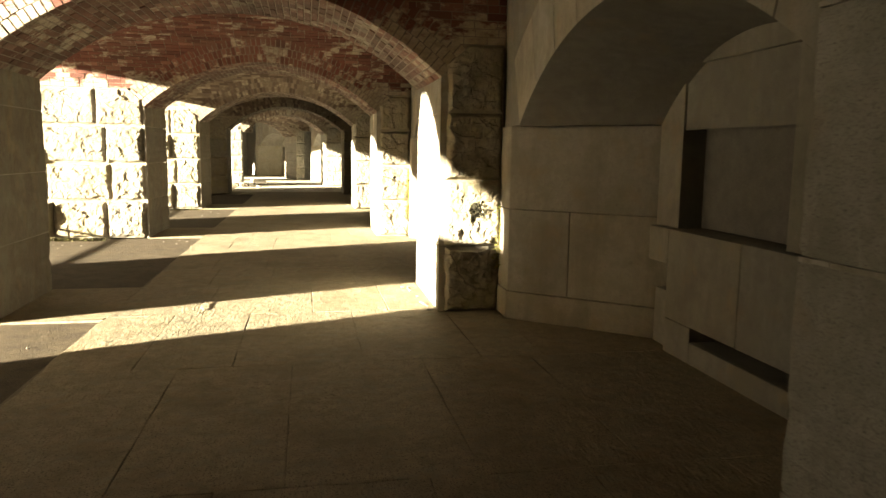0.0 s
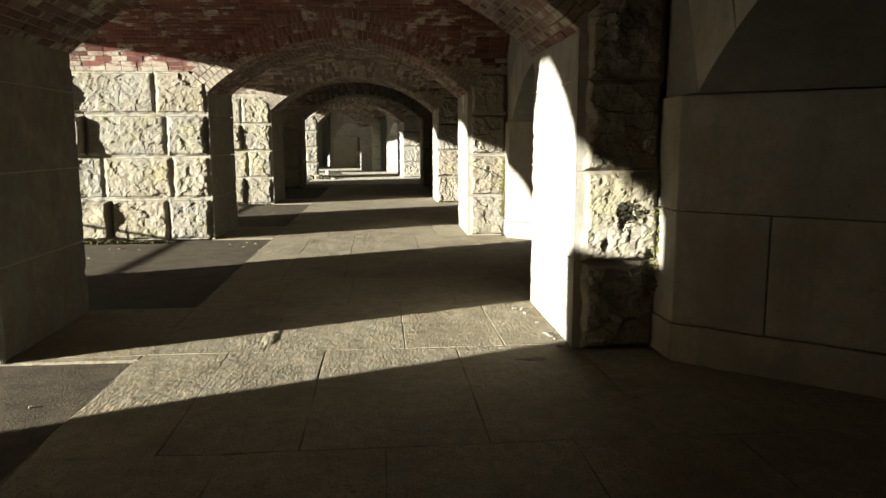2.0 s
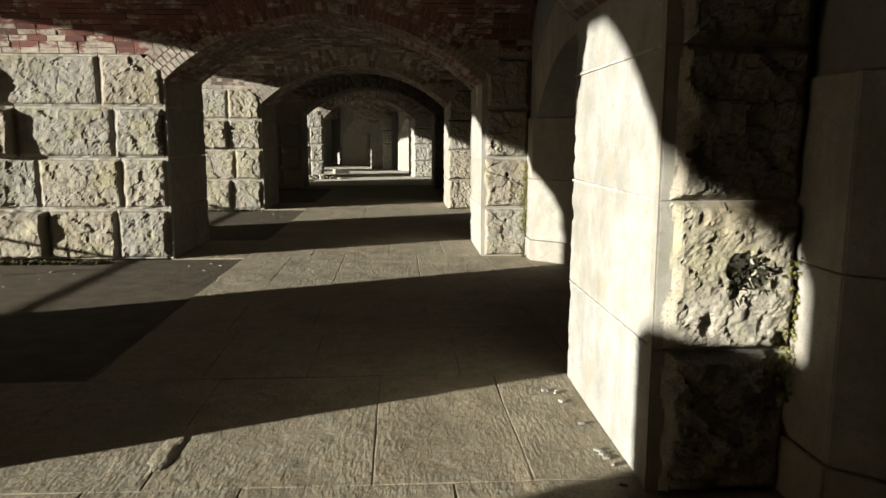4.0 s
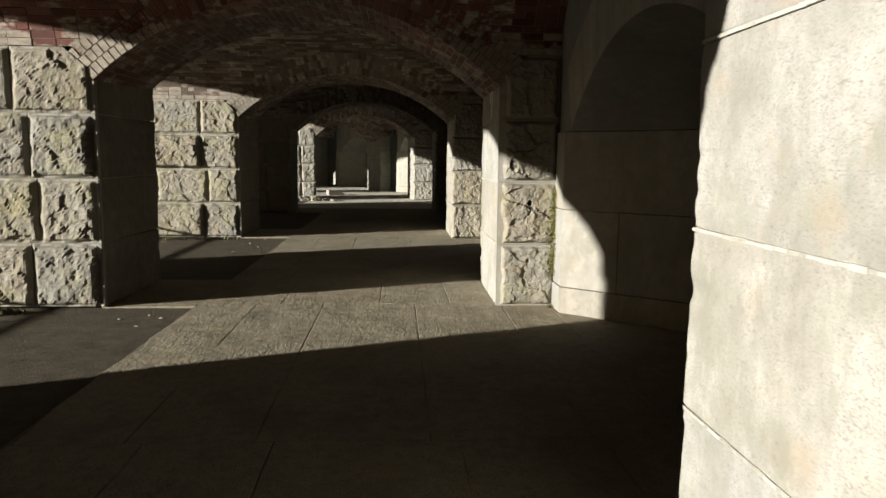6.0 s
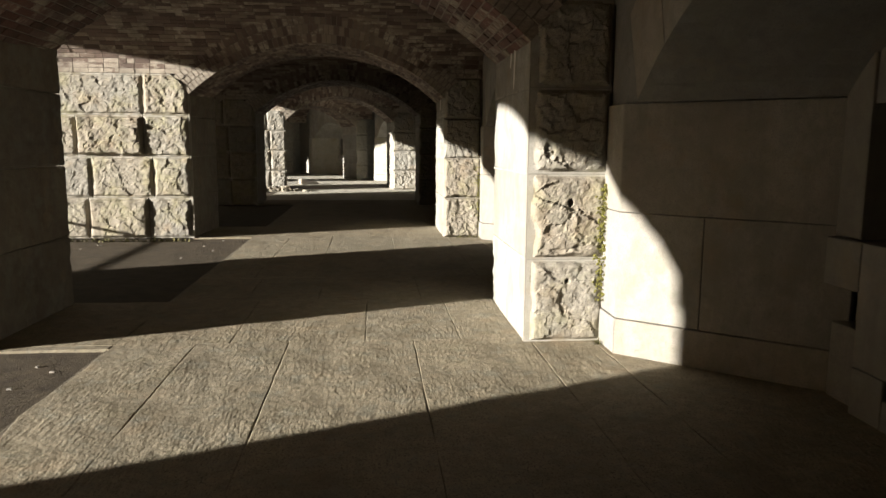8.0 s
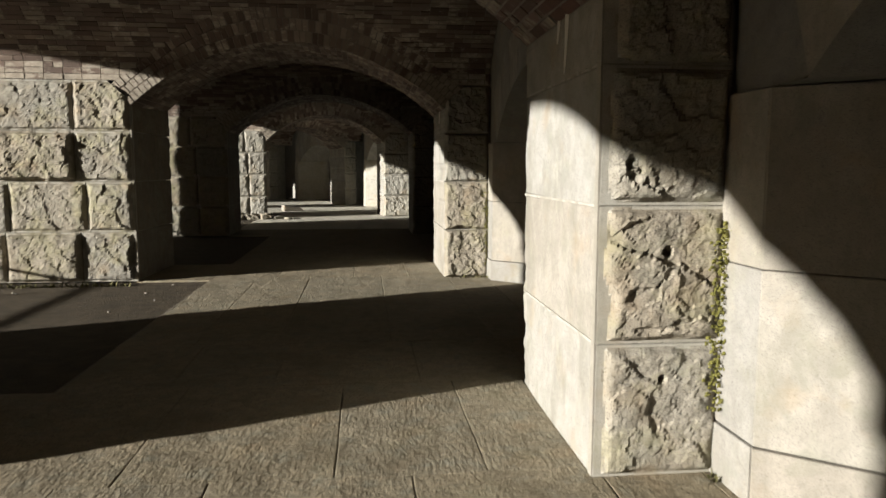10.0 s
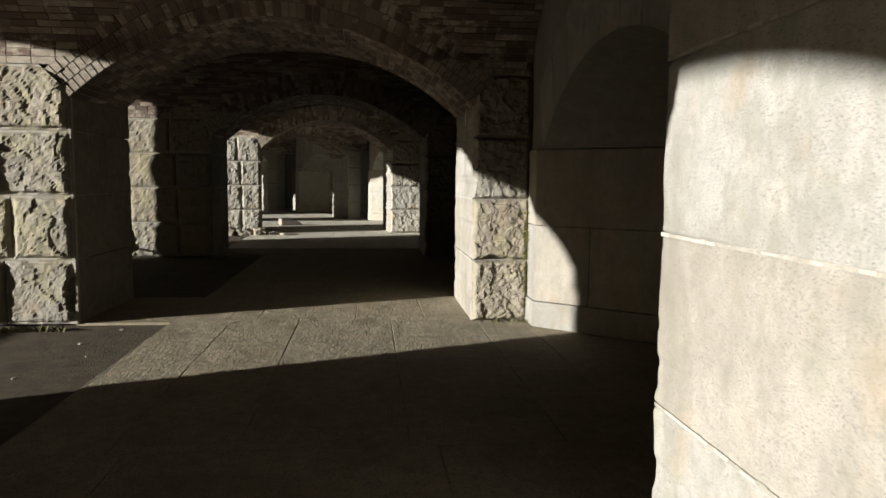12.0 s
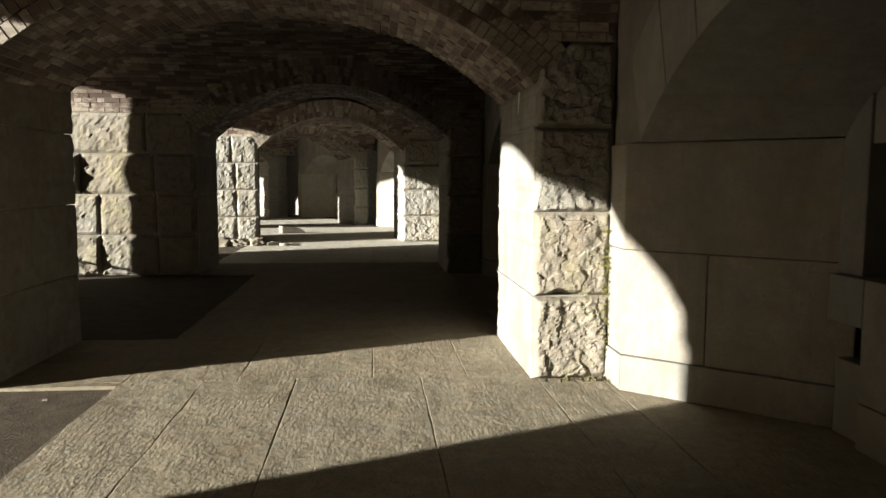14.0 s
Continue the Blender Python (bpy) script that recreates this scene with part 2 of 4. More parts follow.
def rock_block(name, x0, x1, z0, z1, depth, parent, seed=0, amp=0.045, limit=None, mat=None, cells=0.028, pits=(), margin=(0.03, 0.03), proud=0.0, label="", worn=0, side_mat=None, ledge=(0.017, 0.019), flare=0.0):
    """A granite block through a wall, y from 0 to depth, quarry-faced on its two y faces, with drafted margins."""
    g = 0.0035
    x0, x1, z0, z1 = x0 + g, x1 - g, z0 + g, z1 - g
    nx, nz = max(6, int((x1 - x0) / cells)), max(6, int((z1 - z0) / cells))
    verts, faces, flat = [], [], []
    for side in (0, 1):
        for j in range(nz + 1):
            for i in range(nx + 1):
                x, z = x0 + (x1 - x0) * i / nx, z0 + (z1 - z0) * j / nz
                if limit:
                    x = limit(x, z)
                s = seed * 3.7 + side * 19
                wob = 1 + 0.7 * h(x * 1.3 + s, z, side * 7, 7)
                k = 1.0
                for e, w, soft_ in ((x - x0, margin[0], 0.05), (x1 - x, margin[1], 0.05), (z - z0, ledge[0], 0.04), (z1 - z, ledge[1], 0.04)):
                    k = min(k, max(0.0, (e - w * wob) / (soft_ * (1 + 0.6 * h(x, z, s + 3, 9)))))
                d = 0.0
                if k > 0:
                    k = 1 - (1 - min(1.0, k)) ** 2.4
                    d = k * (amp * fracture(x, z, s) + (proud * (1 + 0.5 * h(x, z, s, 4)) if side == 0 else 0.0))
                flat.append(k <= 0)
                if side == 0:
                    for px, pz, rx, rz, deep in pits:
                        q = ((x - px) / rx) ** 2 + ((z - pz) / rz) ** 2 + 0.5 * h(x, z, s, 12) + 0.4 * h(x, z, s, 31)
                        if q < 1:
                            d -= deep * min(1.0, 1.5 * (1 - q))
                if worn and side == 0 and margin[0] < 0.011 and worn < 0 and i <= 1:
                    x += (0.035 if i == 0 else 0.015) * max(0.0, h(z, seed, 0.3, 5.0) + 0.2 + 0.6 * h(z, 0.3, seed, 17.0))
                y = -d if side == 0 else depth + d
                x += (0.004 + 0.010 * max(0.0, h(seed, z, side * 5, 3.1))) * h(x + seed, z, 3 + side, 9)
                if worn and side and i == (nx if worn > 0 else 0):
                    x -= worn * (0.012 * max(0.0, h(z, seed, 0.5, 2.6)) + 0.02 * max(0.0, h(z, 0.5, seed, 13) - 0.1) + (0.008 if j in (0, nz) else 0.0))
                if flare and side and i == nx:
                    x += flare
                verts.append((x, y, z))
    n1 = (nx + 1) * (nz + 1)
    for side in (0, 1):
        o = side * n1
        for j in range(nz):
            for i in range(nx):
                a = o + j * (nx + 1) + i
                q = (a, a + 1, a + nx + 2, a + nx + 1)
                faces.append(q if side == 0 else q[::-1])
    ring = [i for i in range(nx + 1)] + [j * (nx + 1) + nx for j in range(1, nz + 1)] + [nz * (nx + 1) + i for i in range(nx - 1, -1, -1)] + [j * (nx + 1) for j in range(nz - 1, 0, -1)]
    rows, cols = [ring], 14
    for r in range(1, cols):
        row = []
        for a in ring:
            (xa, ya_, za), (xb, yb_, zb) = verts[a], verts[a + n1]
            t = r / cols
            x, y, z = xa + (xb - xa) * t ** (1.6 if flare else 5), ya_ + (yb_ - ya_) * t, za + (zb - za) * t
            if min(z - z0, z1 - z) > 0.01:
                d = 0.006 * h(x + seed, y, z, 2.3) + 0.004 * h(x, y + seed, z, 9)
                x += d if x > (x0 + x1) / 2 else -d
            row.append(len(verts))
            verts.append((x, y, z))
        rows.append(row)
    rows.append([a + n1 for a in ring])
    for lo, hi in zip(rows, rows[1:]):
        for k in range(len(ring)):
            q = (k + 1) % len(ring)
            faces.append((lo[q], lo[k], hi[k], hi[q]))
    ob = link_mesh(name, verts, faces, mat or GRANITE_ROUGH, parent, label)
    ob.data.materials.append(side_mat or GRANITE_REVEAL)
    ob.data.materials.append(GRANITE_MARGIN_FAR_LIT)
    slots = [2 if sum(flat[v] for v in q) >= 3 else 0 for q in faces[:2 * nx * nz]]
    ob.data.polygons.foreach_set("material_index", slots + [1] * (len(faces) - 2 * nx * nz))
    return ob


def slab(name, p, u, w, z0, z1, thick, mat, parent, gap=0.0022, bevel=0.005, uneven=0.0):
    """A dressed block: its face stands on p, runs w along u, from z0 to z1; the body lies to the left of u."""
    u = Vector((u[0], u[1], 0)).normalized()
    nrm = Vector((u.y, -u.x, 0))
    p = Vector((p[0], p[1], 0)) + nrm * uneven
    pts = []
    for inset, back in ((gap, thick), (gap, bevel), (gap + bevel, 0.0)):
        for a, z in ((inset, z0 + inset), (w - inset, z0 + inset), (w - inset, z1 - inset), (inset, z1 - inset)):
            pts.append(p + u * a - nrm * back + Vector((0, 0, z)))
    faces = [(8, 9, 10, 11), (3, 2, 1, 0)]
    for lo in (0, 4):
        for k in range(4):
            q = (k + 1) % 4
            faces.append((lo + k, lo + q, lo + 4 + q, lo + 4 + k))
    return link_mesh(name, pts, faces, mat, parent)


# ---- the plan ----
PITCH, THICK, FRONT_THICK = 6.1, 1.45, 1.53
LEFT, RIGHT = -2.27, 1.50            # the jambs of the passage
PIER_L, DOOR_L = -4.47, -5.75        # the end of the inner pier and the front pier's near end
FRONT, SCARP = -7.3, 2.06            # courtyard front, embrasure wall
SPRING, CURVE, RISE, FULL = 2.42, 2.63, 0.985, 1.45     # the vaults over the bays: wall top, start of the curve, its rise and fullness
ARCH_Z, ARCH_R = 2.125, 2.74         # the brick arch of the passage
XC = (LEFT + RIGHT) / 2
ARCH_C = ARCH_Z - math.sqrt(ARCH_R ** 2 - ((RIGHT - LEFT) / 2) ** 2)
COURSES = (0.0, 0.61, 1.22, 1.82, 2.42)
RING = 0.33
NEAR = [-6.0, -0.15] + [6.2 + PITCH * k for k in range(4)]      # near faces of the cross walls in the straight run


def lift(d, a, stilt=0.0):
    """Height of a vault of half-span a at the distance d from its wall."""
    c = max(-1.0, min(1.0, (a - d) / a))
    return CURVE + stilt + RISE * math.sqrt(max(0.0, 1 - c * c)) ** FULL


def off(z, a, stilt=0.0):
    """How far the vault has left its wall at the height z."""
    z -= stilt
    if z <= CURVE:
        return 0.0
    k = min(1.0, (z - CURVE) / RISE) ** (1 / FULL)
    return a * (1 - math.sqrt(max(0.0, 1 - k * k)))


def arch_half(z, r):
    """Half the width of the passage arch of radius r at the height z; 0 above its crown."""
    k = r * r - (z - ARCH_C) ** 2
    return math.sqrt(k) if k > 0 and z > ARCH_C else 0.0


# ---- cross walls ----
def cross_wall(name, m, seed, a0, a1, detail=0.028, pits=(), proud={}, draft=0.045, bulge=1.0, stilt=(0.0, 0.0), wide=0.0, rock=None, flare=0.0):
    """Granite piers either side of the passage, with the brick arch between. a0, a1: half-spans of the vaults before and behind."""
    base = Soup()
    base.box(PIER_L + 0.05, LEFT - 0.04, 0.17, THICK - 0.17, -0.05, 2.19)
    base.box(PIER_L + 0.05, LEFT - 0.30, 0.17, THICK - 0.17, 2.19, SPRING - 0.005)
    base.box(RIGHT + 0.04, SCARP + 0.6, 0.17, THICK - 0.17, -0.05, 2.19)
    base.box(RIGHT + 0.30, SCARP + 0.6, 0.17, THICK - 0.17, 2.19, SPRING - 0.005)
    base.box(FRONT + 0.03, DOOR_L - 0.03, 0.17, FRONT_THICK - 0.17, -0.05, SPRING - 0.005)
    for z in COURSES[1:4]:
        for xa, xb in ((PIER_L + 0.02, LEFT - 0.009), (RIGHT - 0.002, SCARP)):
            base.box(xa, xb, 0.006, THICK - 0.006, z - 0.006, z + 0.006)
    wall = base.done(name, MORTAR)
    wall.matrix_world = m
    tagged(wall, "thick granite cross wall between vaulted bays, pierced by an arched passage", "wall", kind="structure")
    rng = random.Random(seed)
    splits = {0: (-2.87, -3.72), 1: (-2.87, -3.75), 2: (-2.9, -3.95), 3: (-2.95, -4.2)}
    for c in range(4):
        z0, z1 = COURSES[c], COURSES[c + 1]
        cut_l = cut_r = None
        if c == 3:
            cut_l = lambda x, z: min(x, LEFT - max(0.0, z - 2.19) * 1.15)
            cut_r = lambda x, z: max(x, RIGHT + max(0.0, z - 2.19) * 1.15)
        xs = [LEFT] + [s + rng.uniform(-0.07, 0.07) * (seed != 1) for s in splits[c]] + [PIER_L + rng.uniform(-0.03, 0.03)]
        for k, (xb, xa) in enumerate(zip(xs, xs[1:])):
            rock_block("granite_block", xa, xb, z0, z1, THICK, wall, seed=seed * 31 + c * 7 + k, amp=rng.uniform(0.028, 0.042), limit=cut_l if k == 0 else None, cells=detail, pits=pits, proud=proud.get((c, k), 0.0), margin=(0.018, 0.03 if k == 0 else 0.010), worn=int(k == 0), side_mat=GRANITE_BROWN_SHADED, mat=rock, flare=flare if k == 0 else 0.0)
        rock_block("granite_block", RIGHT, SCARP + 0.02 + wide, z0, z1, THICK, wall, seed=seed * 31 + c * 7 + 5, amp=rng.uniform(0.03, 0.042) * bulge, limit=cut_r, cells=detail * 0.62, pits=pits, margin=(draft, 0.016), worn=-1, mat=rock, ledge=(0.017, 0.019) if bulge < 1.15 else (0.004, 0.004))
        rock_block("granite_block", FRONT, DOOR_L, z0, z1, FRONT_THICK, wall, seed=seed * 31 + c * 7 + 6, amp=0.022, cells=0.06)
    for x0, x1 in ((LEFT - 0.02, LEFT + 0.005), (RIGHT - 0.005, RIGHT + 0.02))[:1 if draft < 0.02 else 2]:
        arris = Soup()
        arris.box(x0, x1, 0.004, 0.052, 0.0, 2.17)
        arris.done("drafted_margin", GRANITE_SMOOTH, wall)
    # pale raised pointing on the courses of the passage wall
    for z in COURSES[1:4]:
        joint = Soup()
        y = 0.05
        while y < THICK - 0.02:
            step = min(rng.uniform(0.03, 0.09), THICK - 0.01 - y)
            joint.box(RIGHT - rng.uniform(0.0005, 0.0045), RIGHT + 0.02, y, y + step, z - rng.uniform(0.003, 0.007), z + rng.uniform(0.003, 0.008))
            y += step
        joint.done("mortar_joint", POINTING, wall)
    cap = Soup()
    cap.box(FRONT - 0.35, FRONT + 0.01, -0.02, THICK, SPRING, 4.6)
    cap.box(FRONT - 0.12, FRONT - 0.01, -0.02, FRONT_THICK - 0.02, -0.1, SPRING)
    tagged(cap.done("wall_front", RENDER_COAT), "granite courtyard front above a pier between two openings", "wall", kind="structure").matrix_world = m
    # small doorway beside the courtyard front: a shallow granite arch
    verts, faces = [], []
    n = 14
    for j in range(n + 1):
        x = DOOR_L + (PIER_L - DOOR_L) * j / n
        q = (2 * j / n - 1)
        z = 1.80 + 0.36 * math.sqrt(max(0.0, 1 - q * q))
        for y in (-0.03, THICK + 0.03):
            verts += [(x, y, z), (x, y, SPRING)]
    for j in range(n):
        a, b = 4 * j, 4 * j + 4
        faces += [(a, b, b + 1, a + 1), (a + 2, a + 3, b + 3, b + 2), (a, a + 2, b + 2, b)]
    link_mesh("door_arch", verts, faces, GRANITE_ROUGH, wall)
    # brick lining and face rings of the passage arch
    arch, rings = Soup(), Soup()
    bed = Soup()
    start = math.asin((RIGHT - LEFT) / 2 / ARCH_R)
    rows = int(2 * start * ARCH_R / 0.069)
    for k in range(rows):
        t0, t1 = -start + 2 * start * k / rows, -start + 2 * start * (k + 1) / rows
        gap = 0.006 / ARCH_R
        zm = ARCH_C + ARCH_R * math.cos((t0 + t1) / 2)
        ya, yb = -off(zm, a0, stilt[0]), THICK + off(zm, a1, stilt[1])

        def at(t, y, r):
            return (XC + r * math.sin(t), y, ARCH_C + r * math.cos(t))
        bed.quad(at(t0, ya, ARCH_R + 0.005), at(t1, ya, ARCH_R + 0.005), at(t1, yb, ARCH_R + 0.005), at(t0, yb, ARCH_R + 0.005))
        y = ya - (0.105 if k % 2 else 0.0)
        while y < yb - 0.02:
            y0, y1 = max(ya, y), min(yb, y + 0.204)
            if y1 - y0 > 0.025:
                dr = rng.uniform(-0.004, 0.006)
                arch.hexa([at(t0 + gap, y0, ARCH_R + 0.02), at(t1 - gap, y0, ARCH_R + 0.02), at(t1 - gap, y1, ARCH_R + 0.02), at(t0 + gap, y1, ARCH_R + 0.02)][::-1],
                          [at(t0 + gap, y0, ARCH_R - dr), at(t1 - gap, y0, ARCH_R - dr), at(t1 - gap, y1, ARCH_R - dr), at(t0 + gap, y1, ARCH_R - dr)][::-1])
            y += 0.213
        for front in (True, False):
            for ring in range(3):
                r0, r1 = ARCH_R + ring * RING / 3, ARCH_R + (ring + 1) * RING / 3
                shift = (t1 - t0) / 2 * (ring % 2)

                def face(t, r, out):
                    x, _, z = at(t, 0, r)
                    d = off(z, a0 if front else a1, stilt[0 if front else 1]) + out
                    return (x, -d if front else THICK + d, z)
                pts = ((t0 + gap + shift, r0 + 0.004), (t1 - gap + shift, r0 + 0.004), (t1 - gap + shift, r1 - 0.004), (t0 + gap + shift, r1 - 0.004))
                e = rng.uniform(0.006, 0.018)
                rings.hexa([face(t, r, -0.03) for t, r in pts][::(-1 if front else 1)], [face(t, r, e) for t, r in pts][::(-1 if front else 1)])
                bed.quad(*[face(t, r, -0.004) for t, r in ((t0 + shift, r0), (t1 + shift, r0), (t1 + shift, r1), (t0 + shift, r1))])
    b = bed.done("ceiling_bed", VAULT_MORTAR)
    b.matrix_world = m
    tagged(b, "lime mortar bed behind the bricks of the arch", "ceiling", kind="structure")
    o = rings.done("ceiling_ring", BRICK)
    o.matrix_world = m
    tagged(o, "three rings of limewashed bricks on the face of the arch", "ceiling", kind="structure")
    o = arch.done("ceiling_arch", LINING_BRICK)
    o.matrix_world = m
    tagged(o, "low brick arch of red bricks with flaking limewash over the passage", "ceiling", kind="structure")
    return wall


# ---- vaults ----
def vault(m, ya, yb, seed, x_end=SCARP + 0.02, far_c=XC, lap=0.0, stilt=0.0):
    """A brick barrel vault over a bay, along x, from the wall face ya to the wall face yb."""
    a = (yb - ya) / 2
    rng = random.Random(seed)
    arc, n = [], 400
    pts = [(math.pi * k / n) for k in range(n + 1)]
    yz = [(ya, SPRING)] + [((ya + yb) / 2 - a * math.cos(t), CURVE + stilt + RISE * max(0.0, math.sin(t)) ** FULL) for t in pts] + [(yb, SPRING)]
    n = len(yz) - 1
    length = [0.0]
    for p, q in zip(yz, yz[1:]):
        length.append(length[-1] + math.dist(p, q))
    rows = int(length[-1] / 0.0685)

    def on(s):
        s = max(0.0, min(length[-1], s))
        y, z = np.interp(s, length, [p[0] for p in yz]), np.interp(s, length, [p[1] for p in yz])
        i = min(n - 1, max(1, int(np.searchsorted(length, s))))
        dy, dz = yz[i + 1][0] - yz[i - 1][0], yz[i + 1][1] - yz[i - 1][1]
        ny, nz = dz, -dy
        ln = math.hypot(ny, nz)
        return float(y), float(z), ny / ln, nz / ln
    bricks, bed = Soup(), Soup()
    for k in range(rows):
        s0, s1 = length[-1] * k / rows, length[-1] * (k + 1) / rows
        lo, hi = on(s0 + 0.004), on(s1 - 0.004)
        half = arch_half(max(lo[1], hi[1]) + 0.004, ARCH_R + RING) - lap
        mid_x = XC if 2 * k < rows else far_c
        spans = [(FRONT, mid_x - half), (mid_x + half, x_end)] if half > 0 else [(FRONT, x_end)]
        b0, b1 = on(s0), on(s1)
        for xa, xb in spans:
            bed.quad((xa, b0[0], b0[1]), (xb, b0[0], b0[1]), (xb, b1[0], b1[1]), (xa, b1[0], b1[1]))
            x = FRONT - (0.107 if k % 2 else 0.0) + rng.uniform(-0.01, 0.01)
            while x < xb:
                head = rng.random() < 0.12
                w = 0.1 if head else 0.205
                c0, c1 = max(xa, x), min(xb, x + w)
                if c1 - c0 > 0.02:
                    e = rng.uniform(0.003, 0.014)
                    low = [(c0, lo[0], lo[1]), (c1, lo[0], lo[1]), (c1, hi[0], hi[1]), (c0, hi[0], hi[1])]
                    up = [(c0, lo[0] + lo[2] * e, lo[1] + lo[3] * e), (c1, lo[0] + lo[2] * e, lo[1] + lo[3] * e), (c1, hi[0] + hi[2] * e, hi[1] + hi[3] * e), (c0, hi[0] + hi[2] * e, hi[1] + hi[3] * e)]
                    bricks.hexa(low, up)
                x += w + 0.009
    b = bed.done("ceiling_bed", VAULT_MORTAR)
    b.matrix_world = m
    tagged(b, "lime mortar bed behind the bricks of the vault", "ceiling", kind="structure")
    o = bricks.done("ceiling", BRICK)
    o.matrix_world = m
    tagged(o, "barrel vault of red brick with worn limewash patches", "ceiling", kind="structure")
    # courtyard front over the vault
    f = Soup()
    cols = 36
    for k in range(cols):
        y0, y1 = ya + 2 * a * k / cols, ya + 2 * a * (k + 1) / cols
        z0, z1 = lift(y0 - ya, a, stilt), lift(y1 - ya, a, stilt)
        x0, x1 = FRONT - 0.35, FRONT + 0.01
        for x in (x0, x1):
            f.quad((x, y0, z0), (x, y1, z1), (x, y1, 4.6), (x, y0, 4.6))
        f.quad((x0, y0, z0), (x1, y0, z0), (x1, y1, z1), (x0, y1, z1))
    o = f.done("wall_front", RENDER_COAT)
    o.matrix_world = m
    tagged(o, "granite courtyard front above the arched opening of a bay", "wall", kind="structure")


# ---- embrasure side ----
SPLAY_A, SPLAY_B, DEEP = 0.33, 1.25, 3.02     # where a jamb starts and ends, measured from the cross wall; depth of the back wall
EMB_SPRING = 1.70


def embrasure(m, ya, yb, seed, face=None, dressed=None):
    """The recess for a gun: splayed granite jambs, a flat arch, a back wall with a shuttered port."""
    rng = random.Random(seed)
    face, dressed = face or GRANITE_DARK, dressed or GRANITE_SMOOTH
    frame_wall = Soup()
    c, a_in, a_out = (ya + yb) / 2, (yb - ya) / 2 - SPLAY_B, (yb - ya) / 2 - 0.57
    up_out, up_in = 0.68, 0.54
    n = 32

    def crown(q, a, up):
        r = (a * a + up * up) / (2 * up)
        return EMB_SPRING + math.sqrt(max(0.0, r * r - (q * a) ** 2)) - (r - up)
    for k in range(n):
        q0, q1 = -1 + 2 * k / n, -1 + 2 * (k + 1) / n
        o0, o1 = (SCARP, c + q0 * a_out, crown(q0, a_out, up_out)), (SCARP, c + q1 * a_out, crown(q1, a_out, up_out))
        i0, i1 = (DEEP, c + q0 * a_in, crown(q0, a_in, up_in)), (DEEP, c + q1 * a_in, crown(q1, a_in, up_in))
        frame_wall.quad(o0, o1, i1, i0)
        frame_wall.quad(i0, i1, (DEEP, i1[1], EMB_SPRING - 0.05), (DEEP, i0[1], EMB_SPRING - 0.05))
    # undersides of the springers, where the arch is narrower than the jambs
    for y_, sgn in ((yb, -1), (ya, 1)):
        frame_wall.quad((SCARP, y_ + sgn * SPLAY_A, EMB_SPRING), (SCARP, y_ + sgn * 0.57, EMB_SPRING), (DEEP, y_ + sgn * SPLAY_B, EMB_SPRING))
    # plain wall over the arch, up into the vault
    for k in range(40):
        y0, y1 = ya + (yb - ya) * k / 40, ya + (yb - ya) * (k + 1) / 40

        def foot(y):
            q = (y - c) / a_out
            return crown(q, a_out, up_out) + 0.02 if abs(q) < 1 else EMB_SPRING
        frame_wall.quad((SCARP + 0.03, y0, foot(y0)), (SCARP + 0.03, y1, foot(y1)), (SCARP + 0.03, y1, 3.75), (SCARP + 0.03, y0, 3.75))
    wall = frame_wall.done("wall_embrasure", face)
    wall.matrix_world = m
    tagged(wall, "dressed granite embrasure wall with a shallow arched recess", "wall", kind="structure")
    # voussoirs of the recess arch
    for k in range(9):
        q0, q1 = -1 + 2 * k / 9 + 0.003, -1 + 2 * (k + 1) / 9 - 0.003
        sp = Soup()
        for j in range(4):
            r0, r1 = q0 + (q1 - q0) * j / 4, q0 + (q1 - q0) * (j + 1) / 4
            p0, p1 = (c + r0 * a_out, crown(r0, a_out, up_out)), (c + r1 * a_out, crown(r1, a_out, up_out))

            def outer(q, p):
                return (c + q * (a_out + 0.2), p[1] + 0.55)
            s0, s1 = outer(r0, p0), outer(r1, p1)
            x = SCARP
            sp.quad((x, *p0), (x, *p1), (x, *s1), (x, *s0))
            sp.quad((x, *p0), (x + 0.25, p0[0] * 1.0, p0[1] - 0.004), (x + 0.25, p1[0], p1[1] - 0.004), (x, *p1))
            if j == 0:
                sp.quad((x, *p0), (x + 0.2, *p0), (x + 0.2, *s0), (x, *s0))
            if j == 3:
                sp.quad((x, *p1), (x + 0.2, *p1), (x + 0.2, *s1), (x, *s1))
        sp.done("voussoir", GRANITE_SMOOTH, wall)
    # jambs and the returns beside the cross walls, course by course
    levels = (0.0, 0.25, 0.98, EMB_SPRING)
    for z0, z1, cut in zip(levels, levels[1:], (0.0, 0.40, 0.93)):
        far0, far1 = Vector((SCARP, yb - SPLAY_A)), Vector((DEEP + 0.1, yb - SPLAY_B))
        near0, near1 = Vector((SCARP, ya + SPLAY_A)), Vector((DEEP + 0.1, ya + SPLAY_B))
        for p, q in ((far0, far1), (near1, near0)):
            d = q - p
            w = d.length
            parts_ = [(0, w)] if not cut else [(0, w * cut), (w * cut, w)]
            for s0, s1 in parts_:
                slab("granite_block", p + d.normalized() * s0, d, s1 - s0, z0, z1, 0.3, dressed, wall, uneven=rng.uniform(-0.004, 0.004) - (0.0 if z0 else -0.02))
        slab("granite_block", (SCARP, yb + 0.02), (0, -1), SPLAY_A + 0.02, z0, z1, 0.3, dressed, wall, uneven=-0.001 if z0 else 0.012)
        slab("granite_block", (SCARP, ya + SPLAY_A), (0, -1), SPLAY_A + 0.02, z0, z1, 0.3, dressed, wall, uneven=-0.001 if z0 else 0.012)
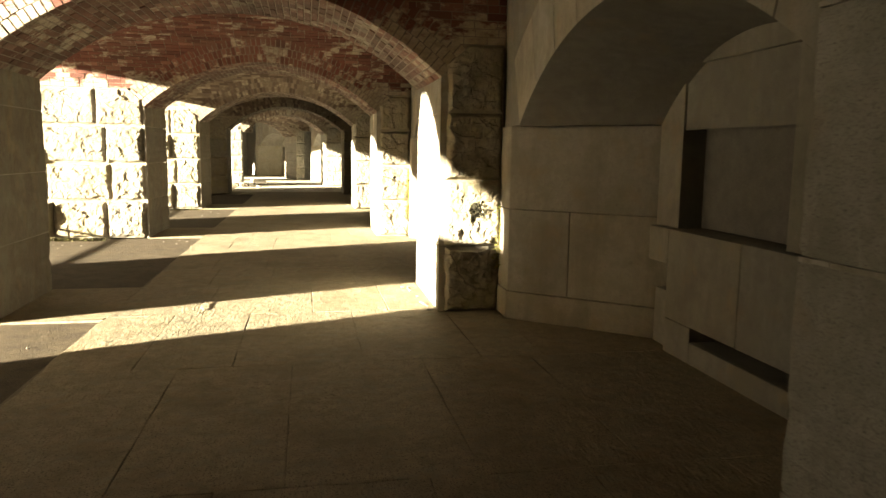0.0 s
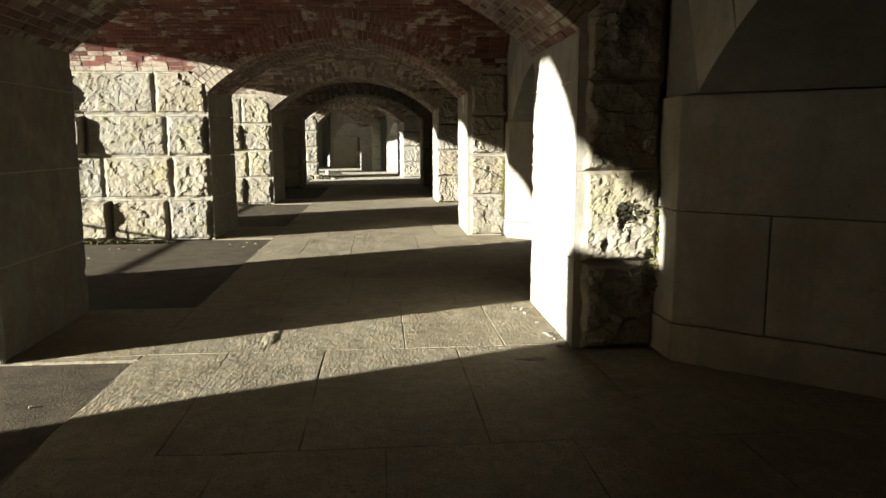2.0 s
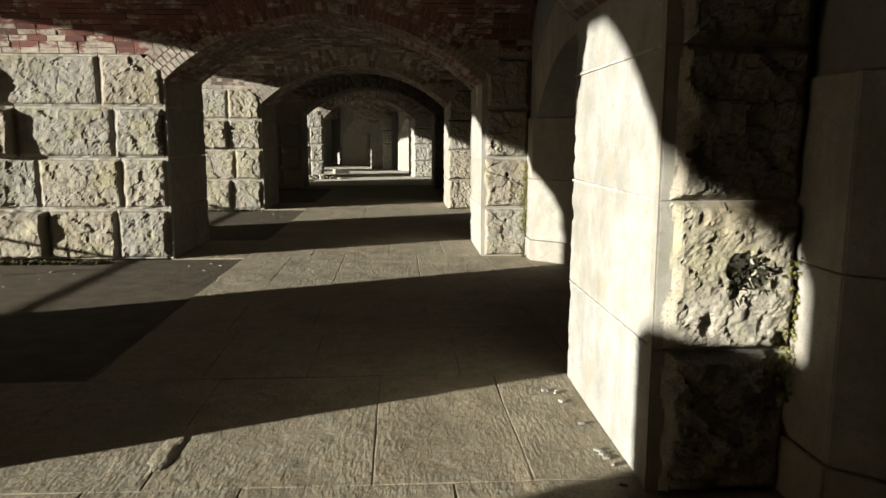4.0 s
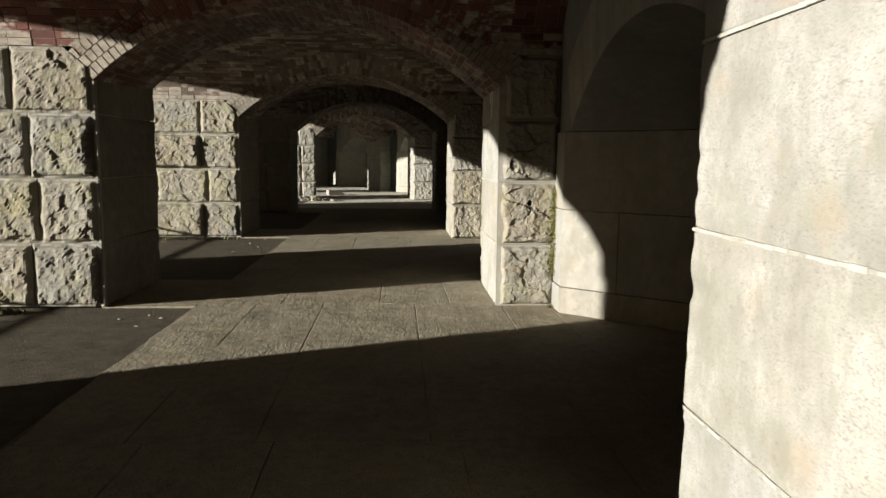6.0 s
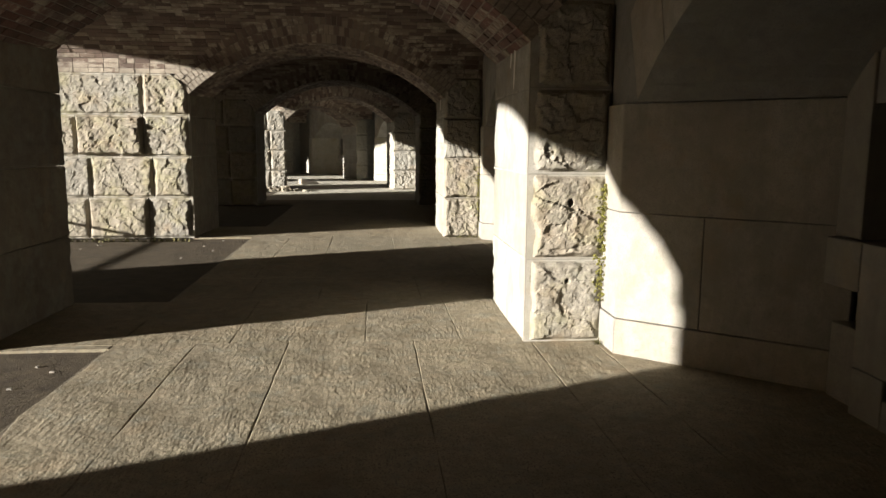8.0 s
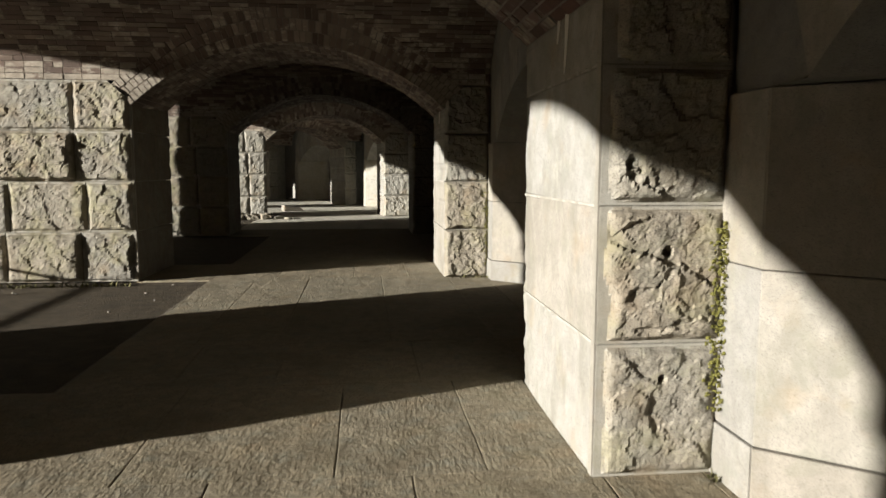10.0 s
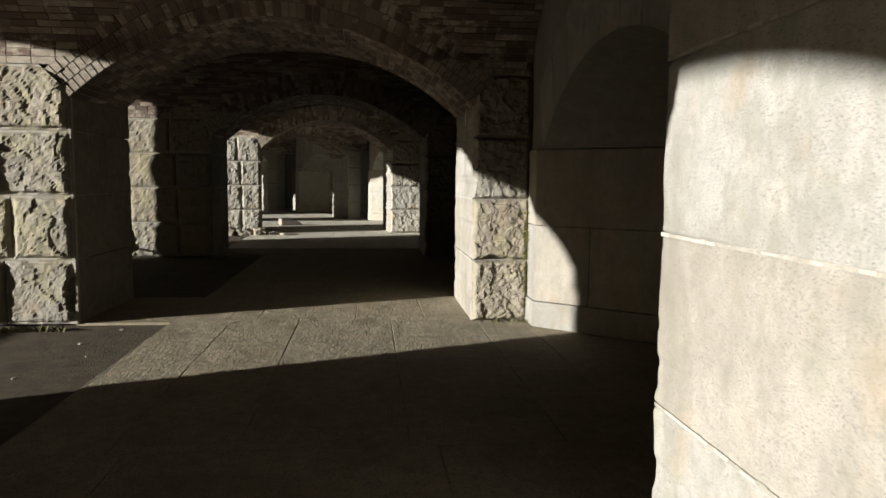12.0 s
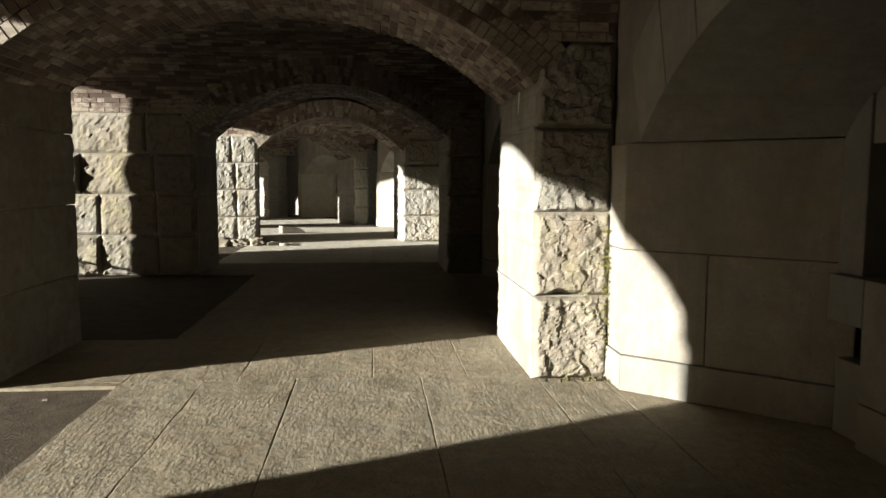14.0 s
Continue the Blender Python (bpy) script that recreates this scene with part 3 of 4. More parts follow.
    # back wall: lower blocks proud, the port above
    y0, y1, pr = yb - SPLAY_B, ya + SPLAY_B, 0.07
    port0, port1 = c + 0.88, c - 0.35

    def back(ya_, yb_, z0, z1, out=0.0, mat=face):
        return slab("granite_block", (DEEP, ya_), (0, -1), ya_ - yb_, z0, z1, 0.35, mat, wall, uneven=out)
    back(y0 - 0.28, c + 0.55, 0.0, 0.26, pr)
    back(c + 0.55, c - 0.55, 0.0, 0.16, pr)
    back(c - 0.55, y1 + 0.28, 0.0, 0.26, pr)
    # Dark sheet behind the slot paints in its shade.
    slab("granite_block", (DEEP + 0.3, c + 0.55), (0, -1), 1.1, 0.12, 0.28, 0.1, DARK_BOARD, wall)
    back(y0 - 0.28, c, 0.26, 0.93, pr)
    back(c, y1 + 0.28, 0.26, 0.93, pr)
    back(y0 + 0.02, y0 - 0.28, 0.0, 0.44, 0.0)
    back(y0 + 0.02, y0 - 0.28, 0.66, 0.93, pr)
    # The notch's inner shade is painted by another dark sheet.
    slab("granite_block", (DEEP + 0.25, y0 + 0.02), (0, -1), 0.3, 0.42, 0.68, 0.1, DARK_BOARD, wall)
    back(y1 + 0.28, y1 - 0.02, 0.0, 0.93, 0.0)
    back(y0 + 0.02, port0, 0.93, 2.12, 0.02)
    back(port1, y1 - 0.02, 0.93, 2.12, 0.02)
    back(port0, port1, 2.1, 2.36, 0.03)
    sh = slab("port_shutter", (DEEP + 0.16, port0 - 0.003), (0, -1), port0 - port1 - 0.006, 0.935, 2.1, 0.08, DARK_BOARD, wall)
    tagged(sh, "dark shutter closing the gun port")
    # floor and outer skin behind the recess
    sk = Soup()
    sk.box(DEEP + 0.4, DEEP + 0.7, ya - THICK, yb + 0.0, -0.1, 4.6)
    o = sk.done("wall_scarp", RENDER_COAT)
    o.matrix_world = m
    tagged(o, "outer granite scarp wall of the fort", "wall", kind="structure")


# ---- the straight run of bays ----
IDENT = Matrix.Identity(4)
HALF = (PITCH - THICK) / 2
PITS = {2: ((1.84, 0.95, 0.07, 0.075, 0.1), (1.81, 0.87, 0.035, 0.05, 0.07), (2.0, 0.5, 0.05, 0.22, 0.06), (1.7, 0.72, 0.03, 0.05, 0.03)),
        3: ((-2.31, 1.5, 0.07, 0.26, 0.06), (-2.31, 0.25, 0.06, 0.25, 0.05), (-3.0, 0.66, 0.1, 0.035, 0.03), (-4.1, 0.66, 0.1, 0.035, 0.03),
            (1.81, 1.02, 0.022, 0.028, 0.06), (1.80, 0.45, 0.02, 0.025, 0.05), (1.74, 0.675, 0.09, 0.022, 0.018), (1.88, 0.70, 0.07, 0.02, 0.018), (1.64, 1.38, 0.035, 0.08, 0.02)),
        4: ((-2.31, 0.3, 0.06, 0.2, 0.06), (1.75, 0.63, 0.16, 0.035, 0.045))}
# blocks that stand proud of their neighbours: (course, block) to metres
PROUD = {3: {(2, 2): 0.12, (0, 2): 0.10, (3, 2): 0.07, (0, 1): 0.02}, 4: {(2, 1): 0.05, (0, 1): 0.05}, 5: {(2, 2): 0.05, (0, 2): 0.04}}
STILT = {1: 0.3}      # the bay behind the second wall has a higher vault
# drafted width and swell of the pier beside the embrasure
PIER = {2: (0.05, 1.35), 4: (0.008, 1.3), 5: (0.008, 1.2)}
for k, y in enumerate(NEAR):
    cross_wall("wall_%d" % (k + 1), Matrix.Translation((0, y, 0)), k, HALF, HALF, 0.019 if 2 <= k <= 4 else 0.04, PITS.get(k, ()), PROUD.get(k, {}), *PIER.get(k, (0.045, 1.0)), stilt=(STILT.get(k - 1, 0.0), STILT.get(k, 0.0)), flare=0.07 if k in (3, 4) else 0.0)
    if k + 1 < len(NEAR):
        vault(IDENT, y + THICK, NEAR[k + 1], 50 + k, stilt=STILT.get(k, 0.0))
        embrasure(IDENT, y + THICK, NEAR[k + 1], 80 + k)

# ---- the gallery bends to the courtyard side past the straight run ----
BENDS = [(-0.575, 30.15, 7.0), (-1.75, 36.2, 24.0), (-5.0, 41.4, 41.0)]
NARROW = Matrix.Diagonal((0.875, 1, 1, 1))      # the passages past the bend are a little narrower
vault(IDENT, NEAR[-1] + THICK, NEAR[-1] + PITCH - 0.3, 60, far_c=BENDS[0][0], lap=0.3)
# Paler granite from here on paints in the stronger light of the far bays.
embrasure(IDENT, NEAR[-1] + THICK, NEAR[-1] + PITCH - 0.1, 90, GRANITE_REVEAL, GRANITE_MARGIN_FAR_LIT)
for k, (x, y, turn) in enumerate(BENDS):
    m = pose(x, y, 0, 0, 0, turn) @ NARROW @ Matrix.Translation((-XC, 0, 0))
    # The far piers' brightness is put into a paler rock colour too.
    cross_wall("wall_%d" % (len(NEAR) + k + 1), m, 20 + k, HALF, HALF, 0.035, draft=0.01, wide=0.0 if k else 0.5, rock=GRANITE_MARGIN_FAR_LIT)
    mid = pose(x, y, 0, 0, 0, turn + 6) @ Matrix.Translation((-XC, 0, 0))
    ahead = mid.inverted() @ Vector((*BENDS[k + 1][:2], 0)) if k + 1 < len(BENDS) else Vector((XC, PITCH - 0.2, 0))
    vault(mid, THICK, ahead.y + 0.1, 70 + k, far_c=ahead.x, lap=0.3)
    embrasure(mid, THICK - 0.1, PITCH - 0.2, 95 + k, GRANITE_REVEAL, GRANITE_MARGIN_FAR_LIT)

# ---- ground, roof and closing walls ----
# Unseen ground, coloured pale to reflect sunlight into the bays.
g = Soup()
g.quad((-2500, -2500, -0.12), (2500, -2500, -0.12), (2500, 2500, -0.12), (-2500, 2500, -0.12))
tagged(g.done("ground", BOUNCE_GROUND), "flat unseen ground around the fort, made pale to bounce sunlight inward", "ground", kind="structure")
g = Soup()
g.quad((-7.9, -8, -0.02), (DEEP + 0.4, -8, -0.02), (DEEP + 0.4, 60, -0.02), (-16, 60, -0.02), (-16, 34, -0.02), (-7.9, 30, -0.02))
tagged(g.done("floor", ASPHALT), "worn dark asphalt floor with fine gravel", "floor", kind="structure")
g = Soup()
g.box(FRONT - 0.36, DEEP + 0.8, -9, 31, 3.95, 4.6)
g.box(-16, DEEP + 0.8, 31, 62, 3.96, 4.6)
tagged(g.done("ceiling_roof", RENDER_COAT), "stone roof mass over the casemates", "roof", kind="structure")
g = Soup()
g.box(FRONT - 0.36, DEEP + 0.8, -8.3, -8.0, -0.1, 4.6)
tagged(g.done("wall_end", RENDER_COAT), "plain end wall behind the first bay", "wall", kind="structure")

# ---- paving ----
JOINT_DIRT = plain("joint_dirt", (0.07, 0.06, 0.045), (0.19, 0.165, 0.12), 16.0, 0.8)
g = Soup()
g.quad((-1.44, -6, -0.008), (DEEP + 0.3, -6, -0.008), (DEEP + 0.3, NEAR[-1] + THICK, -0.008), (-1.44, NEAR[-1] + THICK, -0.008))
tagged(g.done("floor_bed", JOINT_DIRT), "dark packed dirt in the joints of the paving", "floor", kind="structure")
pave = new("pavement")
tagged(pave, "walkway of long worn granite slabs with open joints", "pavement", kind="structure")


def paving_slab(x0, x1, y0, y1, seed, flush=False, mat=GRANITE_PAVING):
    """A worn slab; flush: its short ends meet the next slabs with a closed joint."""
    g0 = 0.0022
    gy = 0.0002 if flush else g0
    x0, x1, y0, y1 = x0 + g0, x1 - g0, y0 + gy, y1 - gy
    mx, my = max(2, int((x1 - x0) / 0.09)), max(2, int((y1 - y0) / 0.09))
    e = 0.006
    xs = [x0] + [x0 + e + (x1 - x0 - 2 * e) * i / mx for i in range(mx + 1)] + [x1]
    ys = [y0] + [y0 + e + (y1 - y0 - 2 * e) * i / my for i in range(my + 1)] + [y1]
    nx, ny = len(xs) - 1, len(ys) - 1
    verts, faces = [], []
    tilt = 0.0 if flush else ((seed * 37) % 7 - 3) * 0.0003
    for j in range(ny + 1):
        for i in range(nx + 1):
            x, y = xs[i], ys[j]
            edge = min(i, nx - i) if flush else min(i, nx - i, j, ny - j)
            z = tilt + 0.0004 * h(x, y, seed, 1.7) + 0.007 * h(x, y, 2, 4.1) + 0.002 * h(x, y, 7, 9.0) + 0.003 * max(0.0, h(x, y, 11, 1.1)) - (0.0015 if edge == 0 else 0)
            if i <= 1 and x0 < -1.35:
                x += 0.035 * h(y, seed, 0.5, 1.9) + 0.02 * h(y, 0.5, seed, 6.0)
            if edge <= 1:
                w = 0.007 * h(x, y, 5 + seed, 3)
                x += w if i <= 1 or i >= nx - 1 else 0
                y += w if (j <= 1 or j >= ny - 1) and not flush else 0
            verts.append((x, y, z))
    for j in range(ny):
        for i in range(nx):
            q = j * (nx + 1) + i
            faces.append((q, q + 1, q + nx + 2, q + nx + 1))
    ring = [i for i in range(nx + 1)] + [j * (nx + 1) + nx for j in range(1, ny + 1)] + [ny * (nx + 1) + i for i in range(nx - 1, -1, -1)] + [j * (nx + 1) for j in range(ny - 1, 0, -1)]
    base = len(verts)
    for r in ring:
        verts.append((verts[r][0], verts[r][1], -0.08))
    for k in range(len(ring)):
        q = (k + 1) % len(ring)
        faces.append((ring[q], ring[k], base + k, base + q))
    return link_mesh("paving_slab", verts, faces, mat, pave)


for k, y in enumerate(NEAR):
    back = NEAR[k - 1] + THICK + 0.1 if k else y - PITCH + THICK
    rows = [(y + 0.12, y + THICK + 0.1, (LEFT - 0.02, -1.42, -0.62, 0.35, 1.05, RIGHT + 0.02)),
            (y - (1.52 if k == 2 else 3.4), y + 0.12, (-1.42, -0.85, -0.2, 0.7, 1.55, 2.02, 3.2)),
            (back, y - 3.4, (-1.42, -0.75, -0.1, 0.85, 1.6, 2.3, 3.2))]
    if k == 2:
        rows.append((y - 3.4, y - 1.52, (-1.42, -0.55, 0.2, 1.1, 1.9, 3.2)))
    for r, (a, b, xs) in enumerate(rows):
        for j, (xa, xb) in enumerate(zip(xs, xs[1:])):
            paving_slab(xa, xb, a, b, k * 41 + r * 11 + j, flush=r < 2 and k != 2)
    paving_slab(-2.3, -1.42, y + 0.02, y + 0.12, k * 41 + 38)
# Far slabs are coloured paler to paint in their brighter light.
for k, (x, y, turn) in enumerate([(-0.2, 26.3, 0.0)] + BENDS):
    m = pose(x, y, 0, 0, 0, turn)
    for r in range(5):
        for j in range(5):
            ob = paving_slab(-2.2 + j * 0.92, -1.28 + j * 0.92, r * 1.2 - 0.25, r * 1.2 + 0.95, 700 + k * 30 + r * 5 + j, mat=PAVING_FAR_LIT)
            ob.matrix_basis = m @ Matrix.Translation((0, 0, -0.004 * (k % 2)))

# ---- courtyard openings closed or half closed by unseen shade walls ----
def shade_wall(y0, y1, top, courses):
    """An unseen wall of granite blocks, added in a courtyard opening to block sun."""
    wall = new("wall_infill")
    tagged(wall, "unseen coursed granite wall added to shade part of a courtyard opening", "wall", kind="structure")
    for c in range(courses):
        z0, z1 = top * c / courses - (0.1 if c == 0 else 0), top * (c + 1) / courses
        n = max(1, round((y1 - y0) / 1.1))
        for k in range(n):
            a, e = y0 + (y1 - y0) * k / n, y0 + (y1 - y0) * (k + 1) / n
            slab("granite_block", (FRONT + 0.05, e), (0, -1), e - a, z0, z1, 0.35, GRANITE_SMOOTH, wall, gap=0.0005)
    return wall


shade_wall(NEAR[0] - 2.0, NEAR[1] + 0.1, 3.95, 6)
shade_wall(NEAR[1] + THICK - 0.05, 2.3, 3.95, 6)
# Unseen haunch, added so that its edge shapes the sunlight on the pier.
haunch = Soup()


def haunch_z(y):
    u = min(1.0, (y - 2.13) / 1.6)
    return min(3.96, 2.86 + 1.12 * (1 - (1 - u) ** 1.8))


for k in range(20):
    y0, y1 = 2.13 + 1.6 * k / 20, 2.13 + 1.6 * (k + 1) / 20
    z0, z1 = haunch_z(y0), haunch_z(y1)
    haunch.hexa([(FRONT - 0.36, y0, z0), (FRONT - 0.36, y1, z1), (FRONT - 0.36, y1, 3.97), (FRONT - 0.36, y0, 3.97)], [(FRONT + 0.04, y0, z0), (FRONT + 0.04, y1, z1), (FRONT + 0.04, y1, 3.97), (FRONT + 0.04, y0, 3.97)])
tagged(haunch.done("wall_front", GRANITE_SMOOTH), "unseen granite haunch added to shape the shade from a courtyard arch", "wall", kind="structure")
shade_wall(2.3, 2.86, 2.42, 4)
shade_wall(NEAR[4] + THICK - 0.05, 22.86, 3.95, 6)

# ---- things ----
def part(name, soup, mat, parent, label=""):
    return soup.done(name, mat, parent, label)


def tube(soup, p, q, r, n=8):
    p, q = Vector(p), Vector(q)
    d = (q - p).normalized()
    u = d.orthogonal().normalized()
    w = d.cross(u)
    base = len(soup.v)
    for c in (p, q):
        for k in range(n):
            t = 2 * math.pi * k / n
            soup.v.append(tuple(c + u * r * math.cos(t) + w * r * math.sin(t)))
    for k in range(n):
        e = (k + 1) % n
        soup.f.append((base + k, base + e, base + n + e, base + n + k))
    soup.f.append(tuple(range(base, base + n))[::-1])
    soup.f.append(tuple(range(base + n, base + 2 * n)))


def railing(x, y0, y1, high, bars):
    """An iron railing along a courtyard opening."""
    rail = new("railing")
    rail.location = (x, y0, -0.035)
    tagged(rail, "rusted iron railing across the courtyard opening" if not bars else "rusted iron railing with thin upright bars", "railing", "railings of the courtyard openings")
    w = y1 - y0
    s = Soup()
    tube(s, (0, 0, high), (0, w, high), 0.022)
    part("top_rail", s, IRON, rail)
    for k in range(3):
        s = Soup()
        tube(s, (0, 0.03 + (w - 0.06) * k / 2, 0), (0, 0.03 + (w - 0.06) * k / 2, high + 0.03), 0.02)
        part("post", s, IRON, rail)
    if bars:
        s = Soup()
        tube(s, (0, 0, 0.12), (0, w, 0.12), 0.015)
        part("bottom_rail", s, IRON, rail)
        for k in range(1, int(w / 0.11)):
            s = Soup()
            tube(s, (0, k * 0.11, 0.12), (0, k * 0.11, high), 0.009, 6)
            part("baluster", s, IRON, rail)
    return rail


railing(FRONT + 0.1, 3.1, 6.15, 0.92, False)
railing(FRONT + 0.1, 7.8, 12.25, 0.92, False)
railing(FRONT + 0.1, 13.9, 18.35, 0.92, False)
railing(FRONT + 0.1, 22.75, 24.45, 0.92, True)


def loose_stone(name, x, y, z, size, seed, mat, label, category="stone", group=""):
    bm = bmesh.new()
    bmesh.ops.create_icosphere(bm, subdivisions=3, radius=0.5)
    for v in bm.verts:
        n = v.co.normalized()
        c = Vector((max(-0.36, min(0.36, n.x * 0.5)), max(-0.36, min(0.36, n.y * 0.5)), max(-0.36, min(0.36, n.z * 0.5))))
        c *= 1 + 0.22 * noise.noise(n * 2.1 + Vector((seed, 0, 0))) + 0.08 * noise.noise(n * 6 + Vector((0, seed, 0)))
        v.co = Vector((c.x * size[0], c.y * size[1], max(-0.3, c.z) * size[2])) / 0.72
    me = bpy.data.meshes.new(name)
    bm.to_mesh(me)
    bm.free()
    me.materials.append(mat)
    ob = new(name, me)
    low = min(v.co.z for v in me.vertices)
    ob.location = (x, y, z - low)
    ob.rotation_euler = (0, 0, seed * 1.7)
    return tagged(ob, label, category, group)


def broken_block(name, x, y, z, size, seed, mat, label):
    """A squared block with one end broken off at a slant and worn edges."""
    bm = bmesh.new()
    bmesh.ops.create_cube(bm, size=1.0)
    for v in bm.verts:
        v.co = Vector((v.co.x * size[0], v.co.y * size[1], (v.co.z + 0.5) * size[2]))
        if v.co.x > 0:
            v.co.x -= 0.12 if v.co.z > 0.05 else 0.0
            v.co.z *= 0.6
    bmesh.ops.bevel(bm, geom=list(bm.edges), offset=0.018, segments=2, affect="EDGES")
    for v in bm.verts:
        if v.co.z > 0.02:
            v.co += Vector((h(v.co.x, v.co.y, v.co.z + seed, 5), h(v.co.y, seed, v.co.x, 5), h(seed, v.co.z, v.co.x, 5))) * 0.012
    me = bpy.data.meshes.new(name)
    bm.to_mesh(me)
    bm.free()
    me.materials.append(mat)
    ob = new(name, me)
    ob.location, ob.rotation_euler = (x, y, z), (0, 0, 0.35)
    return tagged(ob, label, "stone block")


def spill(name, place, rx, ry, seed, label):
    """A thin hardened mound of mortar with a ragged outline."""
    verts, faces = [(place[0], place[1], 0.011)], []
    rings, n = 5, 36
    for k in range(1, rings + 1):
        for j in range(n):
            a = 2 * math.pi * j / n
            q = k / rings * (1 + 0.35 * h(math.cos(a), math.sin(a), seed, 1.6) + 0.2 * h(math.cos(a), math.sin(a), seed, 5))
            x, y = place[0] + rx * q * math.cos(a), place[1] + ry * q * math.sin(a)
            verts.append((x, y, 0.011 * (1 - (k / rings) ** 2) + (0.004 * h(x, y, seed, 25) if k < rings else -0.008)))
    for j in range(n):
        q = (j + 1) % n
        faces.append((0, 1 + j, 1 + q))
        for k in range(rings - 1):
            a, b = 1 + k * n, 1 + (k + 1) * n
            faces.append((a + j, b + j, b + q, a + q))
    return tagged(link_mesh(name, verts, faces, GRANITE_PAVING, smooth=True), label, "mortar")


def drip(x, y, z, length):
    """A run of lime on a passage wall."""
    s = Soup()
    for k in range(5):
        t0, t1 = k / 5, (k + 1) / 5
        w0, w1 = 0.035 * (1 - t0) ** 0.7 + 0.004, 0.035 * (1 - t1) ** 0.7 + 0.002
        y0, y1 = y + 0.02 * t0, y + 0.02 * t1
        s.quad((x, y0 - w0, z - length * t0), (x, y1 - w1, z - length * t1), (x - 0.006, y1, z - length * t1), (x - 0.008, y0, z - length * t0))
        s.quad((x - 0.008, y0, z - length * t0), (x - 0.006, y1, z - length * t1), (x, y1 + w1, z - length * t1), (x, y0 + w0, z - length * t0))
    tagged(s.done("lime_drip", LIME), "pale run of lime hardened on the granite passage wall", "lime drip")


drip(RIGHT - 0.004, 12.85, 2.15, 0.3)
drip(RIGHT - 0.002, 13.0, 2.18, 0.16)
drip(RIGHT - 0.002, 18.95, 2.17, 0.2)
broken_block("stone_block", -1.85, 33.5, 0.0, (0.66, 0.42, 0.2), 2, GRANITE_SMOOTH, "pale broken granite block lying on the paving")
spill("mortar_spill", (1.15, 6.0), 0.13, 0.05, 3, "thin pale mortar spill stuck to the granite paving")
spill("mortar_spill", (-0.62, 6.7), 0.07, 0.24, 8, "pale rough mortar smear along the granite paving")
rng = random.Random(5)
for k in range(10):
    loose_stone("mortar_crumb", 1.44 - abs(rng.gauss(0, 0.05)), rng.uniform(6.25, 7.5), 0.0, (rng.uniform(0.012, 0.04), rng.uniform(0.012, 0.035), 0.014), 40 + k, GRANITE_SMOOTH, "pale crumb of lime mortar fallen at the passage wall's foot", "mortar crumb", "crumbs at the passage wall")
for k in range(26):
    near = rng.choice(NEAR[2:5])
    x, y = rng.uniform(-4.3, -1.6), near - rng.uniform(0.15, 1.9)
    loose_stone("stone_chip", x, y, -0.02, (rng.uniform(0.012, 0.035), rng.uniform(0.012, 0.03), 0.012), k, GRANITE_SMOOTH, "small pale granite chip lying on worn asphalt", "stone chip", "chips on the asphalt")



def weeds(name, x0, x1, y, count, seed):
    """A fringe of moss and small weeds at the foot of a wall."""
    r = random.Random(seed)
    s = Soup()
    for k in range(count):
        x, yy = r.uniform(x0, x1), y - abs(r.gauss(0, 0.05))
        hgt, w, a = r.uniform(0.015, 0.055), r.uniform(0.006, 0.014), r.uniform(0, math.pi)
        dx, dy = math.cos(a) * w, math.sin(a) * w
        lean = (r.uniform(-0.03, 0.03), r.uniform(-0.04, 0.0))
        s.quad((x - dx, yy - dy, -0.04), (x + dx, yy + dy, -0.04), (x + dx * 0.6 + lean[0], yy + dy * 0.6 + lean[1], hgt * 0.7 - 0.01), (x + lean[0] * 1.6, yy + lean[1] * 1.6, hgt - 0.01))
    tagged(s.done(name, MOSS), "thin fringe of moss and weeds at the wall's foot", "weeds", kind="stuff")


weeds("weeds", -4.5, -2.9, 12.12, 420, 1)
weeds("weeds", -4.5, -2.3, 18.22, 200, 2)
weeds("weeds", 2.02, 2.12, 12.28, 60, 3)
weeds("weeds", 1.6, 2.1, 18.37, 45, 4)


